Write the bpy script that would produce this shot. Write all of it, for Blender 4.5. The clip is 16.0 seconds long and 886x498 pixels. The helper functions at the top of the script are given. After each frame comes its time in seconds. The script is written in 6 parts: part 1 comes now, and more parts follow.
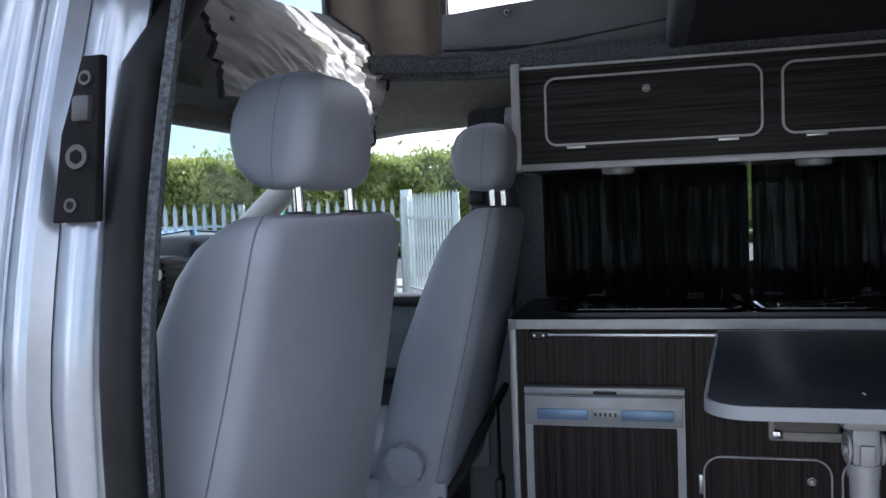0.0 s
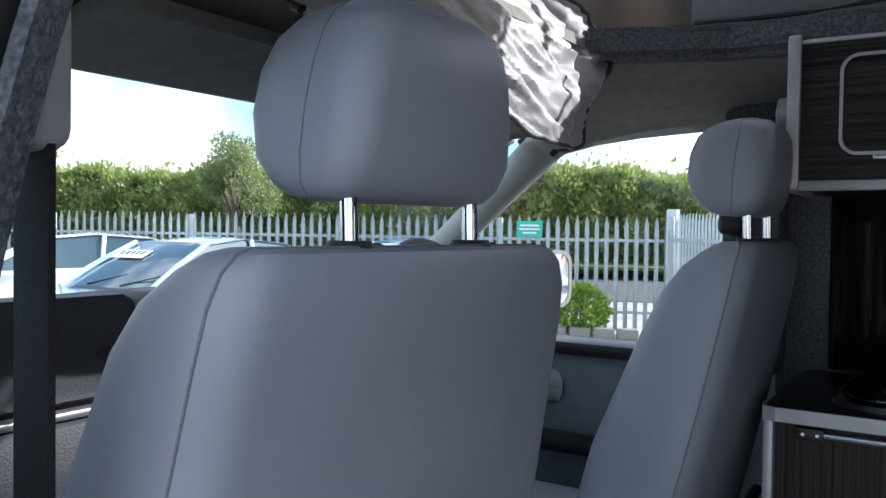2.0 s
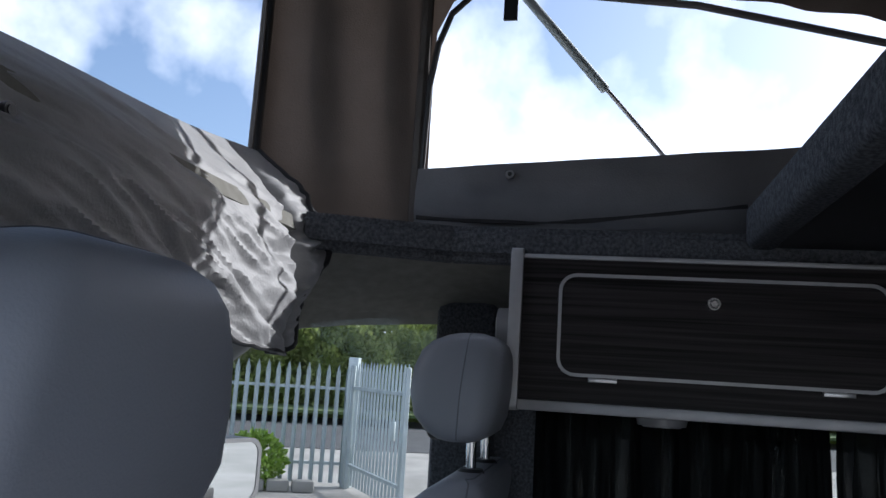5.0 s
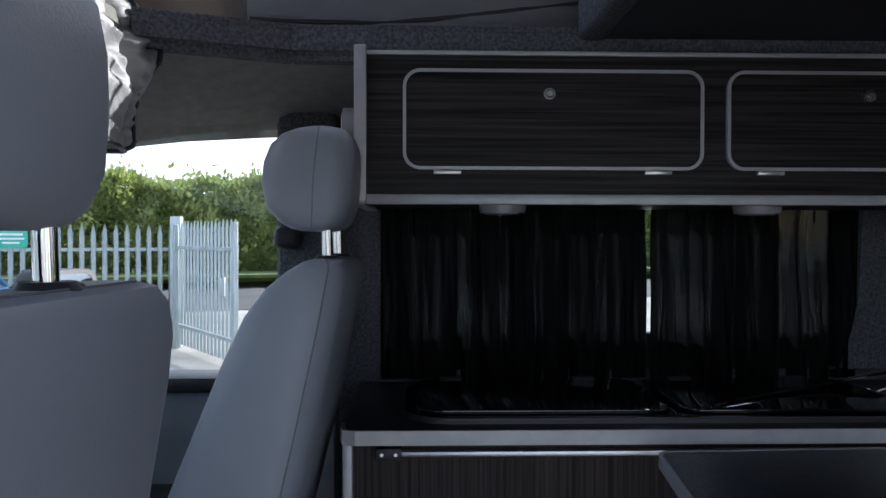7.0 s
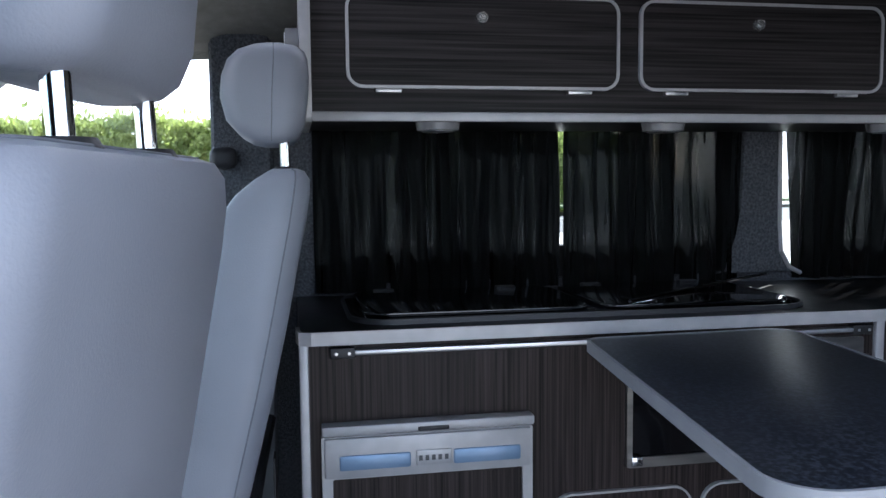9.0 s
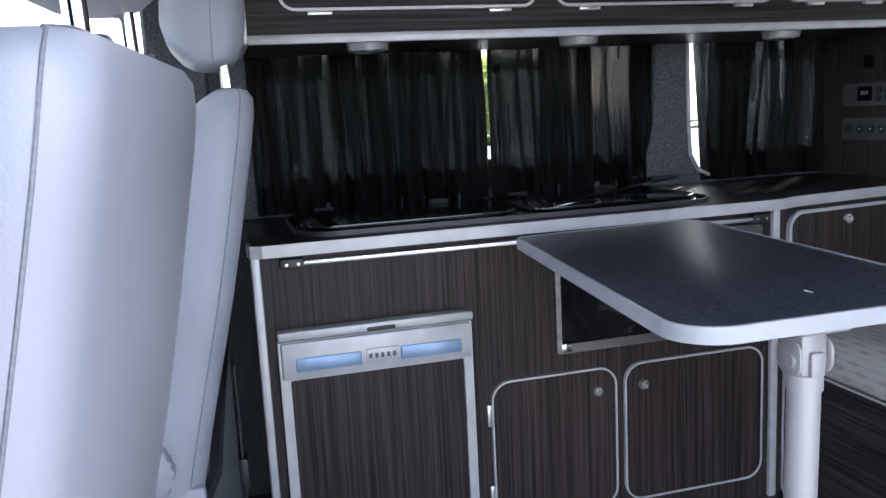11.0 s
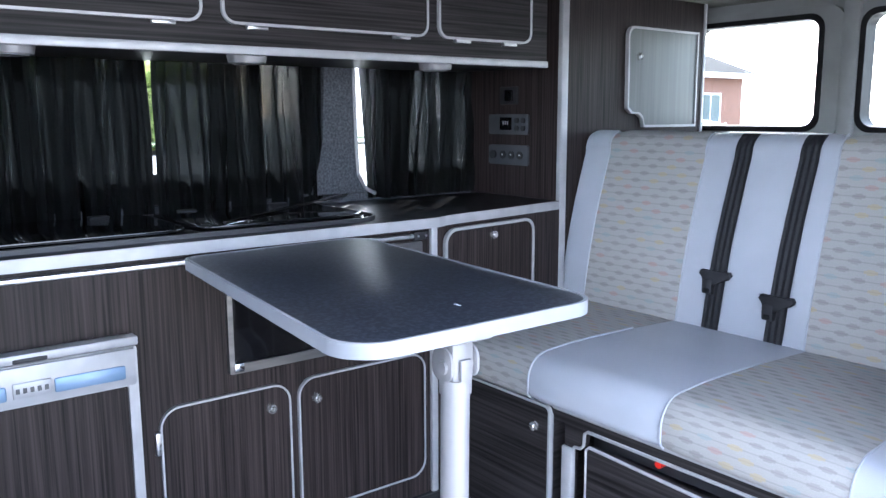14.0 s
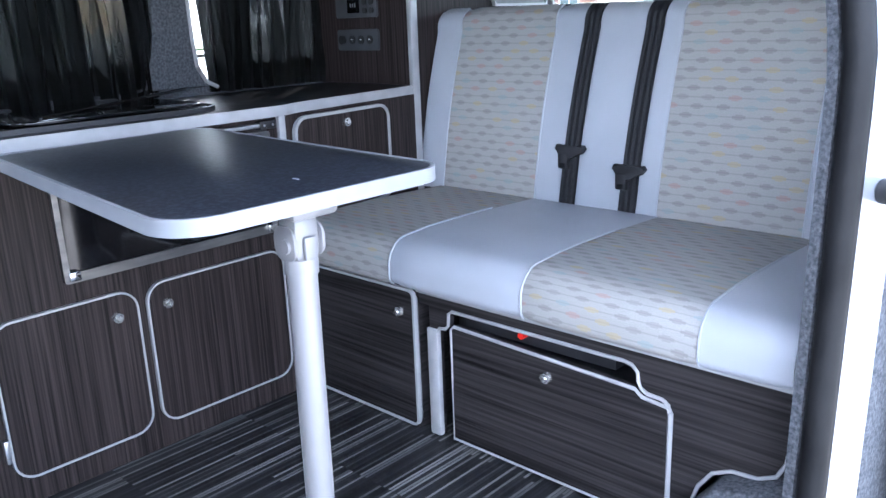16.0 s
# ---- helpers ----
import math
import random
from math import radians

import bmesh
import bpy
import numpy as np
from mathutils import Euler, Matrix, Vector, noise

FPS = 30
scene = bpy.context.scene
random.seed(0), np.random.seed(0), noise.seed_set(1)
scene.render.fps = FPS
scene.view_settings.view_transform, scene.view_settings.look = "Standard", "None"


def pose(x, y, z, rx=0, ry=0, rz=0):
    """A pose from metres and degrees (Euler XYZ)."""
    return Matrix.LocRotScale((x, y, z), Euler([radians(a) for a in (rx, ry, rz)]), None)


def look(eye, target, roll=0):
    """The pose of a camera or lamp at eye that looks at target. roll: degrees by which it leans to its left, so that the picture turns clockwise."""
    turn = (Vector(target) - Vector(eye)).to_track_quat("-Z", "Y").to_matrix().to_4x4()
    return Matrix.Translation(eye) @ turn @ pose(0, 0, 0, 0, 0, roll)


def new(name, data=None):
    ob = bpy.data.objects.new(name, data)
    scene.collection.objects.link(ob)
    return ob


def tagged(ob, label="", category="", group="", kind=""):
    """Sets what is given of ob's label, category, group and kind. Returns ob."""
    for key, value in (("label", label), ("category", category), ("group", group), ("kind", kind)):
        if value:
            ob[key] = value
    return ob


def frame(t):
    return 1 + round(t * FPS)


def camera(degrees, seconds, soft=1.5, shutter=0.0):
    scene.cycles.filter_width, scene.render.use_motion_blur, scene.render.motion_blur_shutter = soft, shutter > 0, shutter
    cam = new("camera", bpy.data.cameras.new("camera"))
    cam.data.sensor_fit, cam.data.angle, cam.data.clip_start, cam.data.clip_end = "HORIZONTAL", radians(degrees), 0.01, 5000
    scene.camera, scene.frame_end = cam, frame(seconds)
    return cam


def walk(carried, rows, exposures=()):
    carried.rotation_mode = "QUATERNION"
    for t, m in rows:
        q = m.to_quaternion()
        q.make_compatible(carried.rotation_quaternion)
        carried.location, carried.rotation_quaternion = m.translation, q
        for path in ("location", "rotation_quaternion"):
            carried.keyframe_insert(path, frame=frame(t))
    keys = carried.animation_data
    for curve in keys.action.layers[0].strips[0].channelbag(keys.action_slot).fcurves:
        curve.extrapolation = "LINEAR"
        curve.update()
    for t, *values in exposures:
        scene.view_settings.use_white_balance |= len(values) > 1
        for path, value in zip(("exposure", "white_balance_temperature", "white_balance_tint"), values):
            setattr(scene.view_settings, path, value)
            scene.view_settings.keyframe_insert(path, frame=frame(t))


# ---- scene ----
cam = camera(57.0, 16.0)
PATH = [
    (0, (-1.75, -0.361, 1.653), (0.188, 0.125, 1.555), -2.1),
    (0.5, (-1.624, -0.317, 1.666), (0.29, 0.26, 1.598), -2.1),
    (1, (-1.476, -0.293, 1.663), (0.368, 0.477, 1.607), -1.9),
    (1.5, (-1.322, -0.312, 1.666), (0.388, 0.724, 1.616), 1.5),
    (2, (-1.174, -0.302, 1.669), (0.509, 0.778, 1.616), 0.8),
    (2.5, (-1.081, -0.238, 1.692), (0.653, 0.758, 1.683), 0.9),
    (3, (-1.005, -0.171, 1.751), (0.776, 0.724, 1.917), 0.5),
    (3.5, (-1.002, -0.146, 1.778), (0.802, 0.68, 2.027), 1.7),
    (4, (-1.018, -0.143, 1.795), (0.838, 0.535, 2.105), 2.9),
    (4.2, (-1.021, -0.146, 1.801), (0.857, 0.457, 2.13), 3.3),
    (6.3, (-0.967, -0.2, 1.739), (1.024, -0.068, 1.873), 2.6),
    (6.5, (-0.973, -0.188, 1.717), (1.022, -0.087, 1.813), 2.3),
    (7, (-1.018, -0.131, 1.686), (0.981, -0.187, 1.658), 0.1),
    (7.5, (-1.044, -0.098, 1.675), (0.948, -0.255, 1.572), 0.4),
    (8, (-1.058, -0.074, 1.656), (0.927, -0.28, 1.523), 0.6),
    (8.5, (-1.092, -0.027, 1.655), (0.884, -0.306, 1.526), -0.2),
    (8.7, (-1.102, -0.013, 1.644), (0.867, -0.335, 1.505), -0.4),
    (10.8, (-1.243, 0.067, 1.608), (0.68, -0.375, 1.279), -2.1),
    (11, (-1.24, 0.05, 1.596), (0.664, -0.464, 1.264), -3.0),
    (11.5, (-1.237, 0.029, 1.576), (0.563, -0.75, 1.181), -2.4),
    (12, (-1.281, 0.04, 1.577), (0.426, -0.902, 1.13), -1.8),
    (12.5, (-1.308, 0.053, 1.583), (0.343, -0.987, 1.145), -1.6),
    (13, (-1.309, 0.062, 1.599), (0.291, -1.064, 1.184), -1.5),
    (13.5, (-1.303, 0.066, 1.62), (0.28, -1.108, 1.284), -1.2),
    (14, (-1.263, 0.046, 1.612), (0.297, -1.163, 1.288), -0.2),
    (14.5, (-1.208, -0.018, 1.592), (0.307, -1.274, 1.238), -0.3),
    (15, (-1.221, -0.039, 1.568), (0.193, -1.382, 1.126), -0.5),
    (15.5, (-1.236, -0.034, 1.554), (0.116, -1.416, 1.043), -1.4),
    (16, (-1.252, -0.021, 1.542), (0.069, -1.419, 0.996), -2.2),
]
# exposure: daylight at first, brighter once the camera turns to the dark cabin
walk(cam, [(t, look(eye, target, roll)) for t, eye, target, roll in PATH],
     [(0, 1.0, 5900, 12), (2.5, 0.85, 5850, 11), (3.5, 0.35, 5800, 12), (4.2, 0.1, 5750, 12), (6.3, 0.2, 5800, 12), (7.0, 0.75, 5800, 12), (8.0, 1.4, 5800, 12), (8.7, 1.7, 5700, 12), (10.8, 2.5, 6000, 15), (11.5, 2.75, 5950, 15), (12.5, 3.2, 5800, 14), (16.0, 3.2, 5550, 14)])

# ---- world and sun ----
SUN = Vector((1.0, -1.12, 0.92)).normalized()
world = bpy.data.worlds.new("sky")
scene.world = world
world.use_nodes = True
wn = world.node_tree
sky = wn.nodes.new("ShaderNodeTexSky")
sky.sky_type, sky.sun_disc = "NISHITA", False
sky.sun_elevation = math.asin(SUN.z)
sky.sun_rotation = math.atan2(SUN.x, SUN.y)
sky.air_density, sky.dust_density = 1.0, 2.0
geo = wn.nodes.new("ShaderNodeTexCoord")
cl = wn.nodes.new("ShaderNodeTexNoise")
cl.inputs["Scale"].default_value, cl.inputs["Detail"].default_value = 3.2, 6
cr = wn.nodes.new("ShaderNodeValToRGB")
cr.color_ramp.elements[0].position, cr.color_ramp.elements[1].position = 0.44, 0.62
cm = wn.nodes.new("ShaderNodeMixRGB")
cm.inputs[2].default_value = (9.5, 9.6, 9.8, 1)
wn.links.new(geo.outputs["Generated"], cl.inputs["Vector"])
wn.links.new(cl.outputs["Fac"], cr.inputs["Fac"])
wn.links.new(cr.outputs["Color"], cm.inputs["Fac"])
wn.links.new(sky.outputs["Color"], cm.inputs[1])
wn.links.new(cm.outputs["Color"], wn.nodes["Background"].inputs["Color"])
wn.nodes["Background"].inputs["Strength"].default_value = 0.17
sl = bpy.data.lights.new("sun", "SUN")
sl.energy, sl.angle, sl.color = 5.0, radians(0.53), (1.0, 0.95, 0.87)
so = new("sun", sl)
so.matrix_world = look(SUN * 50, (0, 0, 0))


# ---- materials ----
def mat(name, color, rough=0.5, metal=0.0, coat=0.0, spec=0.5):
    m = bpy.data.materials.new(name)
    m.use_nodes = True
    b = m.node_tree.nodes["Principled BSDF"]
    b.inputs["Base Color"].default_value = (*color, 1)
    b.inputs["Roughness"].default_value = rough
    b.inputs["Metallic"].default_value = metal
    b.inputs["Coat Weight"].default_value = coat
    b.inputs["Specular IOR Level"].default_value = spec
    return m


def nodes(m):
    return m.node_tree.nodes, m.node_tree.links, m.node_tree.nodes["Principled BSDF"]


def vary(m, c0, c1, scale=(8, 8, 8), detail=4, lo=0.35, hi=0.65, bump=0.0, bscale=60, distort=0.0, rough=None, local=False):
    """Two-tone noise in the base colour, fine bump, and a rough variation."""
    n, l, b = nodes(m)
    tc = n.new("ShaderNodeTexCoord")
    mp = n.new("ShaderNodeMapping")
    mp.inputs["Scale"].default_value = scale
    ns = n.new("ShaderNodeTexNoise")
    ns.inputs["Scale"].default_value, ns.inputs["Detail"].default_value, ns.inputs["Distortion"].default_value = 1.0, detail, distort
    rp = n.new("ShaderNodeValToRGB")
    rp.color_ramp.elements[0].position, rp.color_ramp.elements[0].color = lo, (*c0, 1)
    rp.color_ramp.elements[1].position, rp.color_ramp.elements[1].color = hi, (*c1, 1)
    l.new(tc.outputs["Object"], mp.inputs["Vector"])
    l.new(mp.outputs["Vector"], ns.inputs["Vector"])
    l.new(ns.outputs["Fac"], rp.inputs["Fac"])
    l.new(rp.outputs["Color"], b.inputs["Base Color"])
    if rough:
        mr = n.new("ShaderNodeMapRange")
        mr.inputs["To Min"].default_value, mr.inputs["To Max"].default_value = rough
        l.new(ns.outputs["Fac"], mr.inputs["Value"])
        l.new(mr.outputs["Result"], b.inputs["Roughness"])
    if bump:
        n2 = n.new("ShaderNodeTexNoise")
        n2.inputs["Scale"].default_value, n2.inputs["Detail"].default_value = bscale, 4
        l.new(tc.outputs["Object"], n2.inputs["Vector"])
        bp = n.new("ShaderNodeBump")
        bp.inputs["Strength"].default_value, bp.inputs["Distance"].default_value = bump, 0.004
        l.new(n2.outputs["Fac"], bp.inputs["Height"])
        l.new(bp.outputs["Normal"], b.inputs["Normal"])
    return m


def grain(name, scale, dark, pale, rough=0.38):
    """Dark laminate with fine streaks along one direction."""
    m = mat(name, (0.05, 0.04, 0.04), rough, spec=0.14)
    vary(m, dark, pale, scale, 7, 0.33, 0.74, 0.08, 90, 0.3, (0.33, 0.5))
    return m


WOOD_V = grain("dark_wood_upright", (190, 190, 2.6), (0.0085, 0.0068, 0.0068), (0.056, 0.0428, 0.041))
WOOD_H = grain("dark_wood_level", (2.2, 2.2, 150), (0.0075, 0.0068, 0.0072), (0.05, 0.0445, 0.0455))
WORKTOP = vary(mat("black_worktop", (0.01, 0.01, 0.012), 0.3, spec=0.35), (0.005, 0.005, 0.006), (0.02, 0.02, 0.024), (30, 30, 30), 6, 0.4, 0.7, 0.12, 260, 0, (0.26, 0.4))
TRIM = vary(mat("silver_edging", (0.41, 0.41, 0.42), 0.38, 0.2), (0.38, 0.38, 0.39), (0.44, 0.44, 0.45), (20, 20, 20), 2)
KNOB = mat("polished_steel_knob", (0.66, 0.65, 0.63), 0.22, 0.8)
CHROME = mat("chrome", (0.75, 0.75, 0.76), 0.06, 1.0)
STITCH = vary(mat("dark_seam_thread", (0.15, 0.157, 0.18), 0.7), (0.13, 0.137, 0.16), (0.17, 0.178, 0.2), (300, 300, 300), 2)
STEEL = vary(mat("brushed_steel", (0.6, 0.6, 0.61), 0.3, 0.9), (0.52, 0.52, 0.53), (0.66, 0.66, 0.67), (6, 6, 200), 3)
VINYL = vary(mat("grey_vinyl", (0.25, 0.262, 0.3), 0.42), (0.225, 0.237, 0.273), (0.268, 0.281, 0.32), (5, 5, 5), 3, 0.3, 0.7, 0.14, 420, 0, (0.38, 0.5))
VINYL_L = vary(mat("pale_vinyl", (0.4, 0.42, 0.46), 0.4), (0.375, 0.395, 0.435), (0.425, 0.445, 0.485), (5, 5, 5), 3, 0.3, 0.7, 0.12, 420, 0, (0.36, 0.48))
CARPET = vary(mat("grey_carpet", (0.1, 0.105, 0.115), 0.95, spec=0.1), (0.06, 0.064, 0.072), (0.14, 0.147, 0.163), (160, 160, 160), 5, 0.35, 0.68, 0.9, 320)
HEADLINER = vary(mat("headliner", (0.2, 0.195, 0.175), 0.9, spec=0.15), (0.18, 0.175, 0.155), (0.225, 0.22, 0.2), (40, 40, 40), 3, 0.3, 0.7, 0.25, 300)
BLACK = vary(mat("black_plastic", (0.015, 0.015, 0.017), 0.5), (0.011, 0.011, 0.013), (0.022, 0.022, 0.025), (20, 20, 20), 3, 0.3, 0.7, 0.15, 350)
MATTBLACK = vary(mat("matt_black_plastic", (0.006, 0.006, 0.007), 0.7, spec=0.08), (0.006, 0.006, 0.007), (0.012, 0.012, 0.013), (20, 20, 20), 3)
TABLE_EDGE = vary(mat("pale_grey_table_edge", (0.27, 0.28, 0.295), 0.45), (0.255, 0.265, 0.28), (0.285, 0.295, 0.31), (12, 12, 12), 3)
TABLETOP = vary(mat("speckled_black_laminate", (0.02, 0.022, 0.028), 0.4, spec=0.4), (0.008, 0.0095, 0.014), (0.042, 0.048, 0.062), (150, 150, 150), 5, 0.44, 0.66, 0.05, 320)
RUBBER = vary(mat("rubber_seal", (0.008, 0.008, 0.009), 0.5, spec=0.16), (0.007, 0.007, 0.008), (0.016, 0.016, 0.017), (9, 9, 9), 4, 0.35, 0.7, 0.1, 120)
GLOSSBLACK = mat("black_glass", (0.004, 0.004, 0.005), 0.06, 0, 0.3)
DASH = vary(mat("dash_plastic", (0.021, 0.023, 0.028), 0.6), (0.017, 0.019, 0.024), (0.027, 0.03, 0.036), (14, 14, 14), 3, 0.3, 0.7, 0.3, 260)
SILVER = vary(mat("silver_paint", (0.36, 0.385, 0.435), 0.26, 0.6, 0.5), (0.345, 0.37, 0.42), (0.375, 0.4, 0.45), (60, 60, 60), 5, 0.3, 0.7)
WHITEPAINT = vary(mat("white_car_paint", (0.75, 0.76, 0.77), 0.25, 0.0, 0.8), (0.72, 0.73, 0.74), (0.78, 0.79, 0.8), (2, 2, 2), 3)
BLUEPAINT = vary(mat("pale_blue_paint", (0.35, 0.5, 0.62), 0.25, 0.2, 0.8), (0.32, 0.47, 0.6), (0.39, 0.54, 0.66), (2, 2, 2), 3)
DKBLUE = vary(mat("blue_paint", (0.06, 0.16, 0.32), 0.25, 0.2, 0.8), (0.05, 0.14, 0.29), (0.07, 0.18, 0.35), (2, 2, 2), 3)
TYRE = vary(mat("tyre_rubber", (0.02, 0.02, 0.02), 0.8), (0.015, 0.015, 0.015), (0.03, 0.03, 0.03), (12, 12, 12), 3)
GREYPOST = vary(mat("table_leg_paint", (0.28, 0.275, 0.28), 0.38, 0.2), (0.262, 0.258, 0.262), (0.298, 0.292, 0.298), (8, 8, 2), 3)
GALV = vary(mat("galvanised_steel", (0.42, 0.47, 0.48), 0.5, 0.35), (0.34, 0.39, 0.4), (0.5, 0.55, 0.56), (7, 7, 3), 5, 0.3, 0.7)
BRICK = vary(mat("brick", (0.17, 0.09, 0.07), 0.85), (0.13, 0.07, 0.05), (0.22, 0.12, 0.09), (9, 9, 14), 4, 0.3, 0.7, 0.4, 40)
ROOFTILE = vary(mat("slate_tile", (0.024, 0.023, 0.024), 0.95, spec=0.05), (0.019, 0.018, 0.019), (0.03, 0.028, 0.029), (5, 5, 5), 4, 0.3, 0.7, 0.3, 30)
TARMAC = vary(mat("tarmac", (0.06, 0.06, 0.062), 0.9), (0.05, 0.05, 0.052), (0.085, 0.085, 0.087), (1.6, 1.6, 1.6), 8, 0.3, 0.7, 0.5, 60)
CONCRETE = vary(mat("concrete_yard", (0.3, 0.28, 0.26), 0.9), (0.22, 0.21, 0.19), (0.38, 0.36, 0.33), (0.9, 0.9, 0.9), 8, 0.3, 0.7, 0.4, 40)
GRASS = vary(mat("grass_verge", (0.06, 0.1, 0.03), 0.9), (0.035, 0.07, 0.015), (0.11, 0.14, 0.05), (3, 3, 3), 8, 0.3, 0.7, 0.8, 30)
LEAF = vary(mat("hedge_leaf", (0.16, 0.21, 0.07), 0.5), (0.09, 0.13, 0.03), (0.46, 0.5, 0.2), (1.3, 1.3, 1.3), 6, 0.3, 0.7)
LEAF2 = vary(mat("shrub_leaf", (0.14, 0.25, 0.04), 0.45), (0.12, 0.22, 0.02), (0.36, 0.5, 0.1), (9, 9, 9), 3, 0.3, 0.7)
LEAF3 = vary(mat("tree_leaf", (0.2, 0.24, 0.11), 0.5), (0.13, 0.17, 0.06), (0.3, 0.34, 0.17), (1.5, 1.5, 1.5), 5, 0.3, 0.7)
LEAF4 = vary(mat("autumn_leaf", (0.25, 0.2, 0.05), 0.5), (0.16, 0.15, 0.04), (0.34, 0.26, 0.07), (1.5, 1.5, 1.5), 5, 0.3, 0.7)
BARK = vary(mat("bark", (0.1, 0.075, 0.05), 0.9), (0.07, 0.05, 0.035), (0.14, 0.11, 0.08), (20, 20, 4), 4, 0.3, 0.7, 0.8, 40)
SIGNGREEN = mat("sign_green", (0.05, 0.45, 0.32), 0.5)
WHITE = mat("white_print", (0.8, 0.8, 0.8), 0.6)
RED = mat("red_switch", (0.7, 0.02, 0.01), 0.35)
BLUEHANDLE = vary(mat("blue_grey_handle", (0.2, 0.3, 0.45), 0.35, 0.3), (0.18, 0.28, 0.42), (0.23, 0.33, 0.48), (15, 15, 15), 2)
DOORGREY = vary(mat("grey_door_card", (0.2, 0.22, 0.24), 0.6), (0.17, 0.19, 0.21), (0.23, 0.25, 0.27), (10, 10, 10), 3, 0.3, 0.7, 0.2, 240)
BEIGE = vary(mat("pillar_trim", (0.3, 0.31, 0.3), 0.7), (0.27, 0.28, 0.27), (0.33, 0.34, 0.33), (10, 10, 10), 3, 0.3, 0.7, 0.2, 260)


def translucent(m, color, amount):
    n, l, b = nodes(m)
    tr = n.new("ShaderNodeBsdfTranslucent")
    tr.inputs["Color"].default_value = (*color, 1)
    mx = n.new("ShaderNodeMixShader")
    mx.inputs["Fac"].default_value = amount
    out = n["Material Output"]
    l.new(b.outputs["BSDF"], mx.inputs[1])
    l.new(tr.outputs["BSDF"], mx.inputs[2])
    l.new(mx.outputs["Shader"], out.inputs["Surface"])
    return m


CANVAS = translucent(vary(mat("grey_canvas", (0.16, 0.165, 0.18), 0.75), (0.13, 0.135, 0.15), (0.2, 0.205, 0.22), (7, 7, 7), 5, 0.3, 0.7, 0.35, 260), (0.2, 0.17, 0.14), 0.22)
CANVAS_D = translucent(vary(mat("brown_grey_canvas", (0.11, 0.1, 0.09), 0.8), (0.06, 0.053, 0.048), (0.095, 0.084, 0.076), (7, 7, 7), 5, 0.3, 0.7, 0.35, 260), (0.2, 0.15, 0.12), 0.1)
FLAP = translucent(vary(mat("pale_grey_flap", (0.31, 0.31, 0.315), 0.6), (0.28, 0.28, 0.285), (0.34, 0.34, 0.345), (6, 6, 6), 4, 0.3, 0.7, 0.25, 220), (0.24, 0.24, 0.23), 0.03)
CURTAIN = translucent(vary(mat("dark_curtain", (0.008, 0.008, 0.009), 0.85, spec=0.15), (0.0012, 0.0012, 0.0015), (0.007, 0.0075, 0.008), (260, 260, 260), 3, 0.4, 0.66, 0.4, 500), (0.07, 0.084, 0.088), 0.16)
for leaf, tint in ((LEAF, (0.34, 0.42, 0.11)), (LEAF2, (0.25, 0.4, 0.04)), (LEAF3, (0.24, 0.3, 0.1)), (LEAF4, (0.3, 0.24, 0.05))):
    translucent(leaf, tint, 0.36)


def sheer(m, lo, hi):
    """Thin cloth that lets a little of the outside through between its gathers."""
    n, l, b = nodes(m)
    out = n["Material Output"]
    solid = out.inputs["Surface"].links[0].from_socket
    tc, mp, ns = n.new("ShaderNodeTexCoord"), n.new("ShaderNodeMapping"), n.new("ShaderNodeTexNoise")
    mp.inputs["Scale"].default_value = (1, 24, 0.9)
    ns.inputs["Scale"].default_value, ns.inputs["Detail"].default_value, ns.inputs["Distortion"].default_value = 1.0, 5, 0.6
    mr = n.new("ShaderNodeMapRange")
    mr.inputs["From Min"].default_value, mr.inputs["From Max"].default_value = 0.45, 0.63
    mr.inputs["To Min"].default_value, mr.inputs["To Max"].default_value = lo, hi
    tp, mx = n.new("ShaderNodeBsdfTransparent"), n.new("ShaderNodeMixShader")
    l.new(tc.outputs["Object"], mp.inputs["Vector"])
    l.new(mp.outputs["Vector"], ns.inputs["Vector"])
    l.new(ns.outputs["Fac"], mr.inputs["Value"])
    l.new(mr.outputs["Result"], mx.inputs["Fac"])
    l.new(solid, mx.inputs[1])
    l.new(tp.outputs["BSDF"], mx.inputs[2])
    l.new(mx.outputs["Shader"], out.inputs["Surface"])


sheer(CURTAIN, 0.006, 0.11)


def glass(name, color=(0.92, 0.95, 0.94), gloss=0.07):
    m = bpy.data.materials.new(name)
    m.use_nodes = True
    n, l = m.node_tree.nodes, m.node_tree.links
    n.remove(n["Principled BSDF"])
    t = n.new("ShaderNodeBsdfTransparent")
    t.inputs["Color"].default_value = (*color, 1)
    g = n.new("ShaderNodeBsdfGlossy")
    g.inputs["Roughness"].default_value = 0.02
    mx = n.new("ShaderNodeMixShader")
    mx.inputs["Fac"].default_value = gloss
    l.new(t.outputs["BSDF"], mx.inputs[1])
    l.new(g.outputs["BSDF"], mx.inputs[2])
    l.new(mx.outputs["Shader"], n["Material Output"].inputs["Surface"])
    return m


GLASS = glass("window_glass")
TINT = glass("blue_tint_glass", (0.74, 0.85, 0.9))
CARGLASS = mat("car_glass", (0.05, 0.09, 0.11), 0.04, 0.15, 0.6)
BELT = vary(mat("belt_webbing", (0.012, 0.012, 0.014), 0.6, spec=0.3), (0.009, 0.009, 0.011), (0.02, 0.02, 0.023), (300, 300, 300), 2)
OVENSTEEL = vary(mat("dull_oven_steel", (0.2, 0.2, 0.2), 0.3, 0.85), (0.16, 0.16, 0.16), (0.24, 0.235, 0.23), (9, 9, 60), 3)
DARKSTEEL = mat("dull_dark_steel", (0.06, 0.06, 0.065), 0.45, 0.6)
